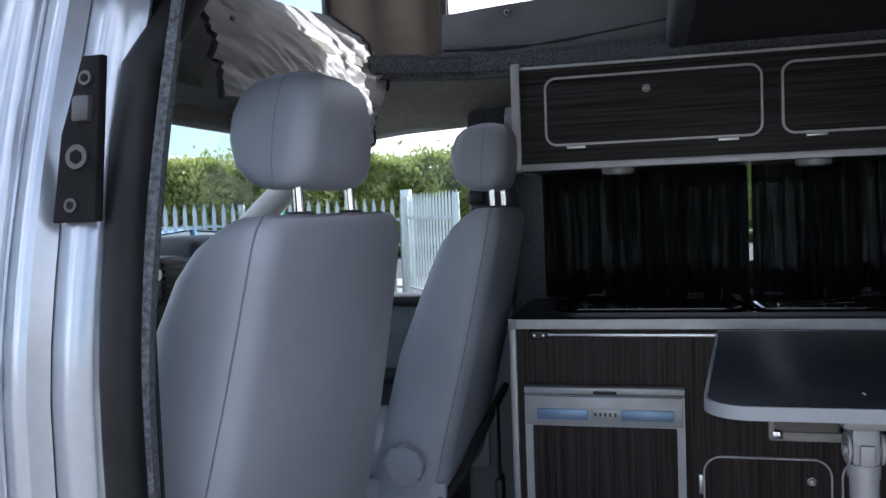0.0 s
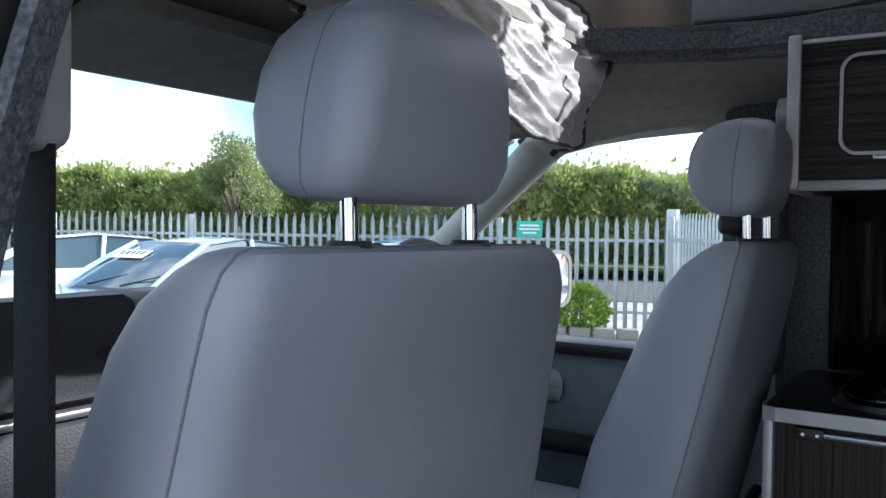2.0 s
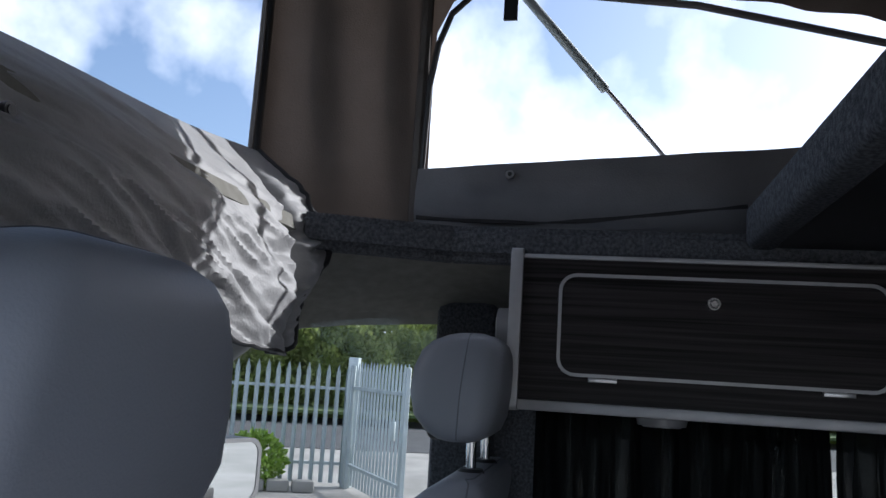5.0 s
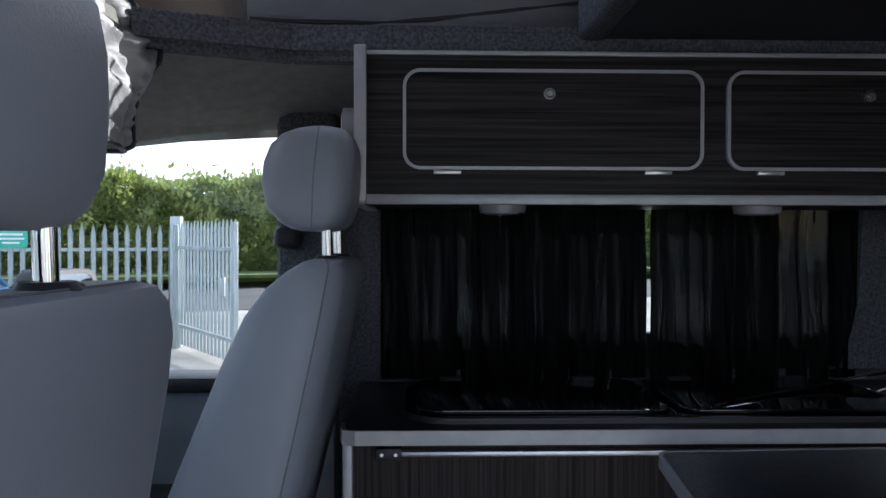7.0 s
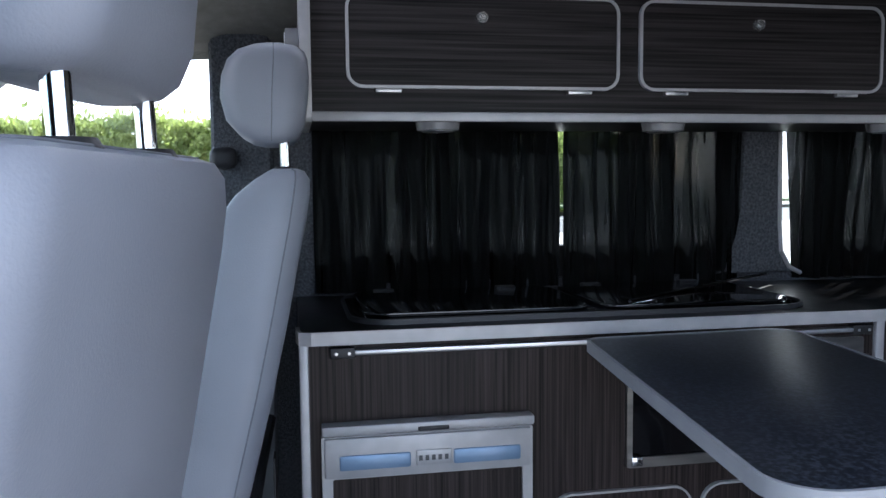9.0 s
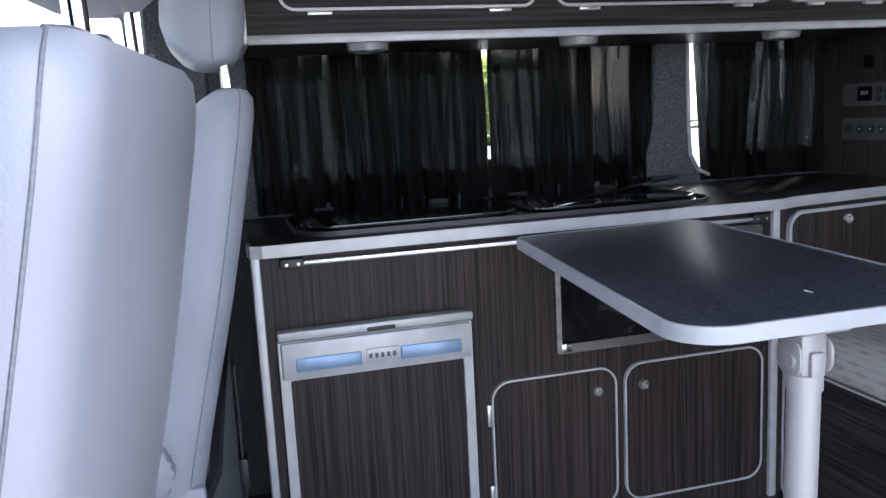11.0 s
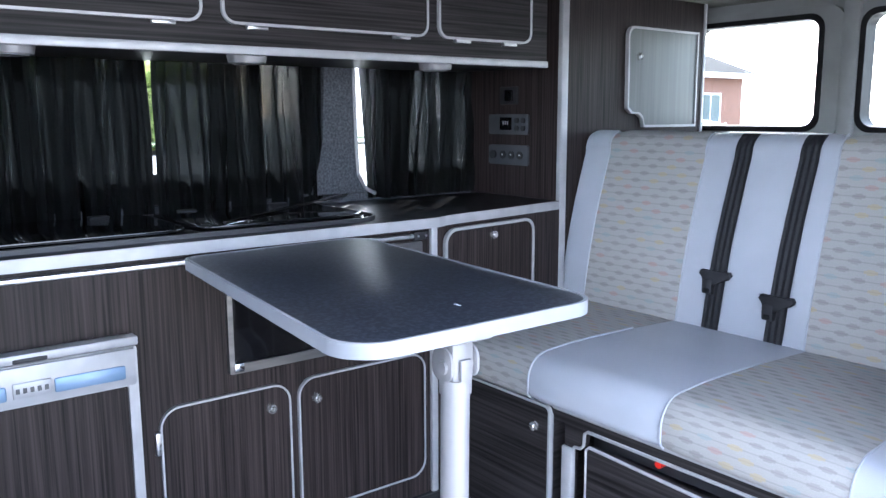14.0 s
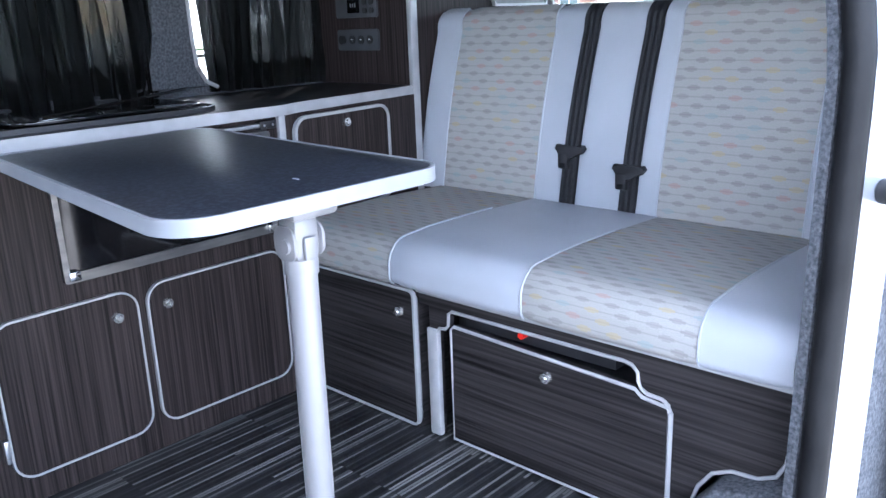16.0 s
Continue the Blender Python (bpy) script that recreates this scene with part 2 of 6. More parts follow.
PANELGREY = vary(mat("dark_panel_plastic", (0.05, 0.055, 0.06), 0.4), (0.045, 0.05, 0.055), (0.06, 0.065, 0.07), (20, 20, 20), 2)
MIRROR = mat("mirror", (0.85, 0.87, 0.88), 0.02, 1.0)


def stripes():
    """Dark vinyl floor with thin staves of several greys along the cabin."""
    m = mat("striped_vinyl_floor", (0.05, 0.05, 0.05), 0.4)
    n, l, b = nodes(m)
    tc = n.new("ShaderNodeTexCoord")
    br = n.new("ShaderNodeTexBrick")
    br.offset, br.offset_frequency = 0.37, 3
    br.inputs["Scale"].default_value = 1.0
    br.inputs["Mortar Size"].default_value = 0.0008
    br.inputs["Brick Width"].default_value, br.inputs["Row Height"].default_value = 0.34, 0.0082
    br.inputs["Color1"].default_value, br.inputs["Color2"].default_value = (0.0, 0.0, 0.0, 1), (1, 1, 1, 1)
    br.inputs["Mortar"].default_value = (0.1, 0.1, 0.1, 1)
    mp = n.new("ShaderNodeMapping")
    mp.inputs["Rotation"].default_value = (0, 0, radians(90))
    rp = n.new("ShaderNodeValToRGB")
    rp.color_ramp.elements[0].color, rp.color_ramp.elements[1].color = (0.008, 0.008, 0.009, 1), (0.2, 0.195, 0.188, 1)
    e = rp.color_ramp.elements.new(0.6)
    e.color = (0.03, 0.03, 0.032, 1)
    ns = n.new("ShaderNodeTexNoise")
    ns.inputs["Scale"].default_value = 1.0
    mp2 = n.new("ShaderNodeMapping")
    mp2.inputs["Scale"].default_value = (220, 5, 5)
    mx = n.new("ShaderNodeMixRGB")
    mx.blend_type, mx.inputs["Fac"].default_value = "OVERLAY", 0.6
    l.new(tc.outputs["Object"], mp.inputs["Vector"])
    l.new(mp.outputs["Vector"], br.inputs["Vector"])
    l.new(tc.outputs["Object"], mp2.inputs["Vector"])
    l.new(mp2.outputs["Vector"], ns.inputs["Vector"])
    l.new(br.outputs["Color"], rp.inputs["Fac"])
    l.new(rp.outputs["Color"], mx.inputs[1])
    l.new(ns.outputs["Fac"], mx.inputs[2])
    l.new(mx.outputs["Color"], b.inputs["Base Color"])
    return m


FLOORMAT = stripes()


def weave(name, upright):
    """Grey-beige seat cloth: thin dark lines with rows of small offset squares, some of them tinted."""
    m = mat(name, (0.36, 0.34, 0.32), 0.85, spec=0.2)
    n, l, b = nodes(m)
    tc = n.new("ShaderNodeTexCoord")
    sp = n.new("ShaderNodeSeparateXYZ")
    l.new(tc.outputs["Object"], sp.inputs["Vector"])

    def op(kind, a, c=None):
        q = n.new("ShaderNodeMath")
        q.operation = kind
        for i, v in enumerate((a, c)):
            if v is None:
                continue
            if isinstance(v, (int, float)):
                q.inputs[i].default_value = v
            else:
                l.new(v, q.inputs[i])
        return q.outputs[0]

    u, v = sp.outputs["X"], (sp.outputs["Z"] if upright else op("SUBTRACT", sp.outputs["Y"], sp.outputs["Z"]))
    row = op("DIVIDE", v, 0.0205)
    ri, rf = op("FLOOR", row), op("FRACT", row)
    shift = op("MULTIPLY", op("FRACT", op("MULTIPLY", ri, 0.382)), 0.064)
    col = op("DIVIDE", op("ADD", u, shift), 0.064)
    ci, cf = op("FLOOR", col), op("FRACT", col)
    line = op("LESS_THAN", op("ABSOLUTE", op("SUBTRACT", rf, 0.5)), 0.07)
    sq = op("MULTIPLY", op("LESS_THAN", op("ABSOLUTE", op("SUBTRACT", cf, 0.5)), 0.13), op("LESS_THAN", op("ABSOLUTE", op("SUBTRACT", rf, 0.5)), 0.3))
    sq2 = op("MULTIPLY", op("LESS_THAN", op("ABSOLUTE", op("SUBTRACT", cf, 0.5)), 0.24), op("LESS_THAN", op("ABSOLUTE", op("SUBTRACT", rf, 0.5)), 0.17))
    mark = op("MAXIMUM", sq, sq2)
    cid = n.new("ShaderNodeCombineXYZ")
    l.new(ci, cid.inputs[0]), l.new(ri, cid.inputs[1])
    wnz = n.new("ShaderNodeTexWhiteNoise")
    wnz.noise_dimensions = "2D"
    l.new(cid.outputs[0], wnz.inputs["Vector"])
    rp = n.new("ShaderNodeValToRGB")
    rp.color_ramp.interpolation = "CONSTANT"
    els = rp.color_ramp.elements
    els[0].color = (0.21, 0.2, 0.19, 1)
    els[1].position, els[1].color = 0.45, (0.42, 0.33, 0.16, 1)
    for p, c in ((0.6, (0.38, 0.22, 0.19, 1)), (0.72, (0.24, 0.32, 0.33, 1)), (0.85, (0.24, 0.23, 0.22, 1))):
        els.new(p).color = c
    l.new(wnz.outputs["Value"], rp.inputs["Fac"])
    ns = n.new("ShaderNodeTexNoise")
    ns.inputs["Scale"].default_value, ns.inputs["Detail"].default_value = 500, 2
    base = n.new("ShaderNodeMixRGB")
    base.inputs[1].default_value, base.inputs[2].default_value = (0.3, 0.293, 0.28, 1), (0.4, 0.392, 0.376, 1)
    l.new(tc.outputs["Object"], ns.inputs["Vector"])
    l.new(ns.outputs["Fac"], base.inputs["Fac"])
    m1 = n.new("ShaderNodeMixRGB")
    m1.inputs[2].default_value = (0.2, 0.19, 0.185, 1)
    l.new(op("MULTIPLY", line, 0.36), m1.inputs["Fac"])
    l.new(base.outputs["Color"], m1.inputs[1])
    m2 = n.new("ShaderNodeMixRGB")
    l.new(op("MULTIPLY", mark, 0.5), m2.inputs["Fac"])
    l.new(m1.outputs["Color"], m2.inputs[1])
    l.new(rp.outputs["Color"], m2.inputs[2])
    l.new(m2.outputs["Color"], b.inputs["Base Color"])
    bp = n.new("ShaderNodeBump")
    bp.inputs["Strength"].default_value, bp.inputs["Distance"].default_value = 0.4, 0.002
    l.new(ns.outputs["Fac"], bp.inputs["Height"])
    l.new(bp.outputs["Normal"], b.inputs["Normal"])
    return m


CLOTH_SEAT, CLOTH_BACK = weave("seat_cloth_level", False), weave("seat_cloth_upright", True)


# ---- mesh helpers ----
def finish(name, bm, material, smooth=True):
    bmesh.ops.recalc_face_normals(bm, faces=bm.faces[:])
    me = bpy.data.meshes.new(name)
    bm.to_mesh(me)
    bm.free()
    me.materials.append(material)
    if smooth:
        me.polygons.foreach_set("use_smooth", [True] * len(me.polygons))
        me.set_sharp_from_angle(angle=radians(38))
    return me


def thing(name, label, category, at=(0, 0, 0), group="", kind=""):
    e = new(name)
    e.location = at
    e.empty_display_size = 0.05
    return tagged(e, label, category, group, kind)


def part(name, bm, material, parent, label="", smooth=True):
    """Links a bmesh in world coordinates as one mesh under a thing or part."""
    ob = new(name, finish(name, bm, material, smooth))
    ob.parent = parent
    p, loc = parent, Vector()
    while p:
        loc += p.location
        p = p.parent
    ob.location = -loc
    return tagged(ob, label)


def single(name, bm, material, label, category, group="", kind="", smooth=True):
    return tagged(new(name, finish(name, bm, material, smooth)), label, category, group, kind)


def box(bm, x0, x1, y0, y1, z0, z1, bevel=0.0, seg=2):
    m = Matrix.LocRotScale(((x0 + x1) / 2, (y0 + y1) / 2, (z0 + z1) / 2), None, (abs(x1 - x0), abs(y1 - y0), abs(z1 - z0)))
    g = bmesh.ops.create_cube(bm, size=1, matrix=m)
    if bevel:
        es = list({e for v in g["verts"] for e in v.link_edges})
        bmesh.ops.bevel(bm, geom=es, offset=bevel, segments=seg, affect="EDGES", profile=0.5)
    return bm


def B(*a, **k):
    return box(bmesh.new(), *a, **k)


def cyl(bm, p, q, r, r2=None, seg=20):
    p, q = Vector(p), Vector(q)
    m = Matrix.Translation((p + q) / 2) @ (q - p).to_track_quat("Z", "Y").to_matrix().to_4x4()
    bmesh.ops.create_cone(bm, cap_ends=True, segments=seg, radius1=r, radius2=r if r2 is None else r2, depth=(q - p).length, matrix=m)
    return bm


def tube(bm, pts, r, seg=10, closed=False):
    """A round bar along a line of points."""
    pts = [Vector(p) for p in pts]
    rings, n = [], len(pts)
    up = Vector((0.13, 0.21, 0.97))
    for i, p in enumerate(pts):
        a, b = (pts[i - 1], pts[(i + 1) % n]) if closed else (pts[max(i - 1, 0)], pts[min(i + 1, n - 1)])
        d = (b - a).normalized()
        s = d.cross(up).normalized()
        t = s.cross(d)
        rr = r[i] if isinstance(r, (list, tuple)) else r
        rings.append([bm.verts.new(p + rr * (math.cos(q) * s + math.sin(q) * t)) for q in (2 * math.pi * k / seg for k in range(seg))])
    for i in range(n if closed else n - 1):
        a, b = rings[i], rings[(i + 1) % n]
        for k in range(seg):
            bm.faces.new((a[k], a[(k + 1) % seg], b[(k + 1) % seg], b[k]))
    if not closed:
        bm.faces.new(rings[0][::-1]), bm.faces.new(rings[-1])
    return bm


def rrect(u0, u1, v0, v1, r, seg=6):
    pts = []
    for cu, cv, a in ((u1 - r, v1 - r, 0), (u0 + r, v1 - r, 90), (u0 + r, v0 + r, 180), (u1 - r, v0 + r, 270)):
        for k in range(seg + 1):
            q = radians(a + 90 * k / seg)
            pts.append((cu + r * math.cos(q), cv + r * math.sin(q)))
    return pts


def to3(axis, d, u, v):
    return {"x": (d, u, v), "y": (u, d, v), "z": (u, v, d)}[axis]


def prism(bm, pts, axis, d0, d1, bevel=0.0, seg=2):
    """A flat outline pushed from d0 to d1 along an axis."""
    a = [bm.verts.new(to3(axis, d0, u, v)) for u, v in pts]
    b = [bm.verts.new(to3(axis, d1, u, v)) for u, v in pts]
    n = len(pts)
    caps = [bm.faces.new(a), bm.faces.new(b[::-1])]
    for i in range(n):
        bm.faces.new((a[i], b[i], b[(i + 1) % n], a[(i + 1) % n]))
    if bevel:
        es = [e for f in caps for e in f.edges]
        bmesh.ops.bevel(bm, geom=es, offset=bevel, segments=seg, affect="EDGES", profile=0.5)
    return bm


def ring(bm, outer, inner, axis, d0, d1):
    """A frame between two outlines with as many points each."""
    n = len(outer)
    vs = [[bm.verts.new(to3(axis, d, u, v)) for u, v in o] for o, d in ((outer, d0), (outer, d1), (inner, d1), (inner, d0))]
    for i in range(n):
        j = (i + 1) % n
        for k in range(4):
            a, b = vs[k], vs[(k + 1) % 4]
            bm.faces.new((a[i], a[j], b[j], b[i]))
    return bm


def loft(bm, rings, cap=True):
    vs = [[bm.verts.new(p) for p in r] for r in rings]
    n = len(vs[0])
    for a, b in zip(vs, vs[1:]):
        for i in range(n):
            bm.faces.new((a[i], a[(i + 1) % n], b[(i + 1) % n], b[i]))
    if cap:
        bm.faces.new(vs[0][::-1]), bm.faces.new(vs[-1])
    return bm


def sheet(bm, fn, nu, nv, thick=0.0):
    """A surface of nu x nv patches from fn(u, v), given a thickness."""
    g = [[bm.verts.new(fn(i / nu, j / nv)) for j in range(nv + 1)] for i in range(nu + 1)]
    fs = [bm.faces.new((g[i][j], g[i + 1][j], g[i + 1][j + 1], g[i][j + 1])) for i in range(nu) for j in range(nv)]
    if thick:
        bmesh.ops.recalc_face_normals(bm, faces=fs)
        bmesh.ops.solidify(bm, geom=fs, thickness=thick)
    return bm


# ---- the van's shell ----
FL = 0.6
CX = -0.03
single("floor", B(-0.93, 0.93, -2.62, 0.35, FL - 0.05, FL), FLOORMAT, "dark vinyl floor with thin grey staves", "floor", kind="structure")
single("cab_floor", B(-0.93, 0.93, 0.35, 1.9, 0.42, 0.5), RUBBER, "black rubber floor mat of the driving cab", "floor", kind="structure")


def wall_right():
    bm = bmesh.new()
    # lower panel, header and pillars round the two windows
    box(bm, 0.9, 0.98, -2.62, 0.08, FL - 0.2, 1.375)
    box(bm, 0.9, 0.98, -2.62, 0.08, 1.79, 2.12)
    box(bm, 0.9, 0.98, -0.07, 0.08, 1.375, 1.79)
    box(bm, 0.9, 0.98, -2.62, -1.82, 1.375, 1.79)
    return bm


single("wall_right", wall_right(), CARPET, "grey carpet-lined side wall of the van", "wall", kind="structure")


def pillar_right():
    pts = [(-1.17, 1.79), (-1.275, 1.79), (-1.28, 1.5), (-1.285, 1.43), (-1.31, 1.385), (-1.34, 1.375), (-1.1, 1.375), (-1.135, 1.4), (-1.16, 1.47), (-1.168, 1.55)]
    return prism(bmesh.new(), pts, "x", 0.88, 0.975, 0.008)


single("wall_pillar", pillar_right(), CARPET, "grey carpeted pillar between two curtained windows", "pillar", kind="structure")
# rubber edging; its pale colour holds the highlight along the pillar's edge
single("pillar_trim", tube(bmesh.new(), [(0.879, -1.276, 1.785), (0.879, -1.281, 1.5), (0.878, -1.287, 1.432), (0.877, -1.311, 1.389), (0.876, -1.345, 1.372)], 0.006, 8), TRIM, "rubber edging down the carpeted window pillar, coloured pale for its highlight", "trim", kind="structure")
for i, (ya, yb) in enumerate(((-1.15, -0.075), (-1.815, -1.3))):
    w = tagged(new(f"window_{i + 1}"), "dark-framed side window behind black curtains", "window", kind="structure")
    o, n_ = rrect(ya - 0.03, yb + 0.03, 1.36, 1.8, 0.07), rrect(ya, yb, 1.39, 1.77, 0.06)
    part("window_frame", ring(bmesh.new(), o, n_, "x", 0.935, 0.97), RUBBER, w)
    g = part("pane", prism(bmesh.new(), rrect(ya - 0.01, yb + 0.01, 1.38, 1.78, 0.06), "x", 0.95, 0.955), GLASS, w)
    g.visible_shadow = False
    part("inner_sill", B(0.905, 0.934, ya, yb - (0.0 if i == 0 else 0.07), 1.376, 1.462, bevel=0.01), RUBBER, w)


def curtain(name, y0, y1, z0, z1, x, folds, amp, lean=0.0, label="", seed=0):
    rnd = random.Random(seed)
    ph = [rnd.uniform(0, 6.28) for _ in range(4)]

    def fn(u, v):
        k = u + 0.012 * math.sin(9 * u + ph[0])
        y = y0 + (y1 - y0) * u
        a = amp * (0.55 + 0.45 * math.sin(5.3 * u + ph[1])) * (0.8 + 0.4 * v)
        dx = a * math.sin(2 * math.pi * folds * k + ph[2]) + 0.4 * a * math.sin(2 * math.pi * folds * 2.3 * k + ph[3] + 1.5 * v)
        dx += 0.02 * noise.noise((22 * u + 5 * ph[0], 1.6 * v, ph[1])) + 0.01 * noise.noise((60 * u, 3 * v + 4 * u, ph[2]))
        return (min(x + dx, 0.9035), y + lean * v * math.sin(3.1 * u + 0.5), z1 + (z0 - z1) * v)
    return single(name, sheet(bmesh.new(), fn, int(folds * 20), 16, 0.0015), CURTAIN, label, "curtain", "curtains at the side windows")


curtain("curtain", -0.6615, -0.04, 1.3565, 1.765, 0.885, 9, 0.016, label="gathered black curtain at a side window", seed=1)
curtain("curtain", -1.17, -0.6725, 1.3565, 1.765, 0.885, 9, 0.018, label="gathered black curtain at a side window", seed=2)
curtain("curtain", -1.79, -1.308, 1.3565, 1.765, 0.885, 10, 0.016, 0.05, label="gathered black curtain pulled askew at a side window", seed=3)
rail = thing("curtain_rail", "thin black curtain rail above the side windows", "curtain rail")
part("rail", tube(bmesh.new(), [(0.888, 0.0, 1.77), (0.888, -1.8, 1.77)], 0.006), BLACK, rail)

# left side: sliding-door opening from the front pillar to the rear pillar
single("wall_left", B(-0.96, -0.9, -2.62, -1.22, FL - 0.2, 1.4, bevel=0.01), CARPET, "grey carpeted side wall behind the sliding-door opening", "wall", kind="structure")
single("wall_left_header", B(-0.95, -0.72, -2.62, 0.4, 1.99, 2.1, bevel=0.02), CARPET, "carpeted header above the sliding-door opening", "wall", kind="structure")
single("sill_left", B(-0.99, -0.9, -1.2, 0.25, 0.35, FL + 0.012, bevel=0.012), BLACK, "black step sill of the sliding-door opening", "sill", kind="structure")

# front pillar of the opening: painted steel outside, rubber seal, carpet inside
fp = tagged(new("pillar_front"), "silver-painted door pillar with rubber seal and carpet lining", "pillar", kind="structure")


def lean_x(z):
    return 0.0 if z < 1.45 else 0.33 * (z - 1.45) ** 1.45


def pillar_sheet(ya, yb, xa, xb, thick=0.01):
    """A strip up the pillar that leans inwards with height."""
    def fn(u, v):
        z = 0.45 + 1.6 * v
        return (xa + (xb - xa) * u + lean_x(z), ya + (yb - ya) * u, z)
    return sheet(bmesh.new(), fn, 3, 24, thick)


def pillar_profile(prof, thick=0.008):
    """A pressed strip of that section up the pillar."""
    def fn(u, v):
        k = u * (len(prof) - 1)
        i = min(int(k), len(prof) - 2)
        f = k - i
        z = 0.45 + 1.6 * v
        return (prof[i][1] + (prof[i + 1][1] - prof[i][1]) * f + lean_x(z), prof[i][0] + (prof[i + 1][0] - prof[i][0]) * f, z)
    return sheet(bmesh.new(), fn, (len(prof) - 1) * 2, 24, thick)


part("outer_panel", pillar_profile([(0.398, -0.99), (0.395, -1.018), (0.388, -1.026), (0.372, -1.029), (0.35, -1.028), (0.339, -1.02), (0.334, -1.006)]), SILVER, fp, "silver painted panel")
part("step_panel", pillar_profile([(0.334, -1.006), (0.325, -1.008), (0.312, -1.012), (0.3, -1.008), (0.293, -0.994), (0.288, -0.985)]), SILVER, fp)
part("jamb", pillar_profile([(0.288, -0.983), (0.278, -0.985), (0.262, -0.987), (0.248, -0.98), (0.236, -0.966), (0.222, -0.962)]), SILVER, fp, "silver painted door jamb")
# dark strip that puts shade into the gap beside the front door
part("gap_seal", pillar_profile([(0.412, -0.99), (0.398, -0.99)], 0.006), RUBBER, fp)
part("spot_seam", tube(bmesh.new(), [(-1.0085 + lean_x(z), 0.334, z) for z in (0.5 + 0.07 * k for k in range(22))], 0.003, 6), SILVER, fp)


def seal(pts, r):
    return tube(bmesh.new(), pts, r, 14)


part("seal", seal([(-0.968 + lean_x(z), 0.212 - 0.004 * math.sin(6 * z), z) for z in (0.5 + 0.07 * k for k in range(20))] + [(-0.78, 0.2, 1.955), (-0.76, 0.18, 2.0), (-0.74, 0.08, 2.03), (-0.735, -0.4, 2.035), (-0.735, -1.0, 2.03)], 0.023), RUBBER, fp, "black rubber door seal")
part("carpet_lining", pillar_sheet(0.192, 0.202, -0.963, -0.936, 0.012), CARPET, fp, "grey carpet lining")
part("inner_trim", pillar_sheet(0.206, 0.36, -0.938, -0.928, 0.012), BLACK, fp)

st = thing("door_striker", "black latch plate with round steel striker on the door pillar", "latch", (-0.95, 0.08, 1.75))
part("plate", prism(bmesh.new(), [(0.226, 1.653), (0.282, 1.653), (0.274, 1.75), (0.25, 1.835), (0.226, 1.835)], "x", -0.974, -0.958, 0.004), MATTBLACK, st)
for yy, zz, rr in ((0.242, 1.81, 0.008), (0.256, 1.672, 0.008), (0.25, 1.725, 0.0135)):
    b = cyl(bmesh.new(), (-0.955, yy, zz), (-0.9775, yy, zz), rr)
    part("bolt", b, DARKSTEEL, st)
    part("bolt_socket", cyl(bmesh.new(), (-0.97, yy, zz), (-0.9783, yy, zz), rr * 0.6, seg=6), MATTBLACK, st)
part("catch", B(-0.982, -0.955, 0.233, 0.256, 1.762, 1.792, bevel=0.005), DARKSTEEL, st)
for ob in st.children:
    ob.location.x += 0.004
    for v in ob.data.vertices:
        v.co.y -= 0.1 * (v.co.z - 1.68)

# front passenger door, seen from outside along the van's flank
fd = tagged(new("door_front_left"), "silver front passenger door with window glass coloured for reflected sky, closed", "door", kind="structure")


def flank(y0, y1, z0, z1, x, m, name, lab="", thick=0.03):
    def fn(u, v):
        z = z0 + (z1 - z0) * v
        return (x + 0.02 * math.cos(2.2 * (z - 1.0)) - 0.02 + lean_x(z) * 0.95, y0 + (y1 - y0) * u, z)
    return part(name, sheet(bmesh.new(), fn, 6, 16, thick), m, fd, lab)


flank(0.41, 1.35, 0.35, 1.42, -1.03, SILVER, "skin")
flank(0.41, 0.48, 1.42, 2.03, -1.03, SILVER, "window_surround")
# blue glass colour stands in for the sky reflected in this window
flank(0.48, 1.2, 1.42, 1.93, -1.025, TINT, "window_glass", thick=0.006)
part("door_card", B(-0.93, -0.86, 0.42, 1.3, 0.6, 1.4, bevel=0.02), DOORGREY, fd)

# rear pillar of the opening
rp_ = tagged(new("pillar_rear"), "door pillar with grey rubber seal and carpet lining", "pillar", kind="structure")


def rear_strip(ya, yb, xa, xb, thick=0.012):
    def fn(u, v):
        z = 0.45 + 1.6 * v
        return (xa + (xb - xa) * u + lean_x(z), ya + (yb - ya) * u - 0.05 * (z - 1.0), z)
    return sheet(bmesh.new(), fn, 3, 24, thick)


part("carpet_lining", rear_strip(-1.115, -1.16, -0.9, -0.912, 0.016), CARPET, rp_, "grey carpet lining")
part("seal", seal([(-0.925 + lean_x(z), -1.115 - 0.05 * (z - 1.0), z) for z in (0.5 + 0.07 * k for k in range(22))], 0.02), RUBBER, rp_, "black rubber door seal")
part("jamb", rear_strip(-1.13, -1.19, -0.935, -0.965), SILVER, rp_, "silver painted door jamb")
part("buffer", cyl(bmesh.new(), (-0.955, -1.185, 1.3), (-0.998, -1.17, 1.3), 0.017), BLACK, rp_)

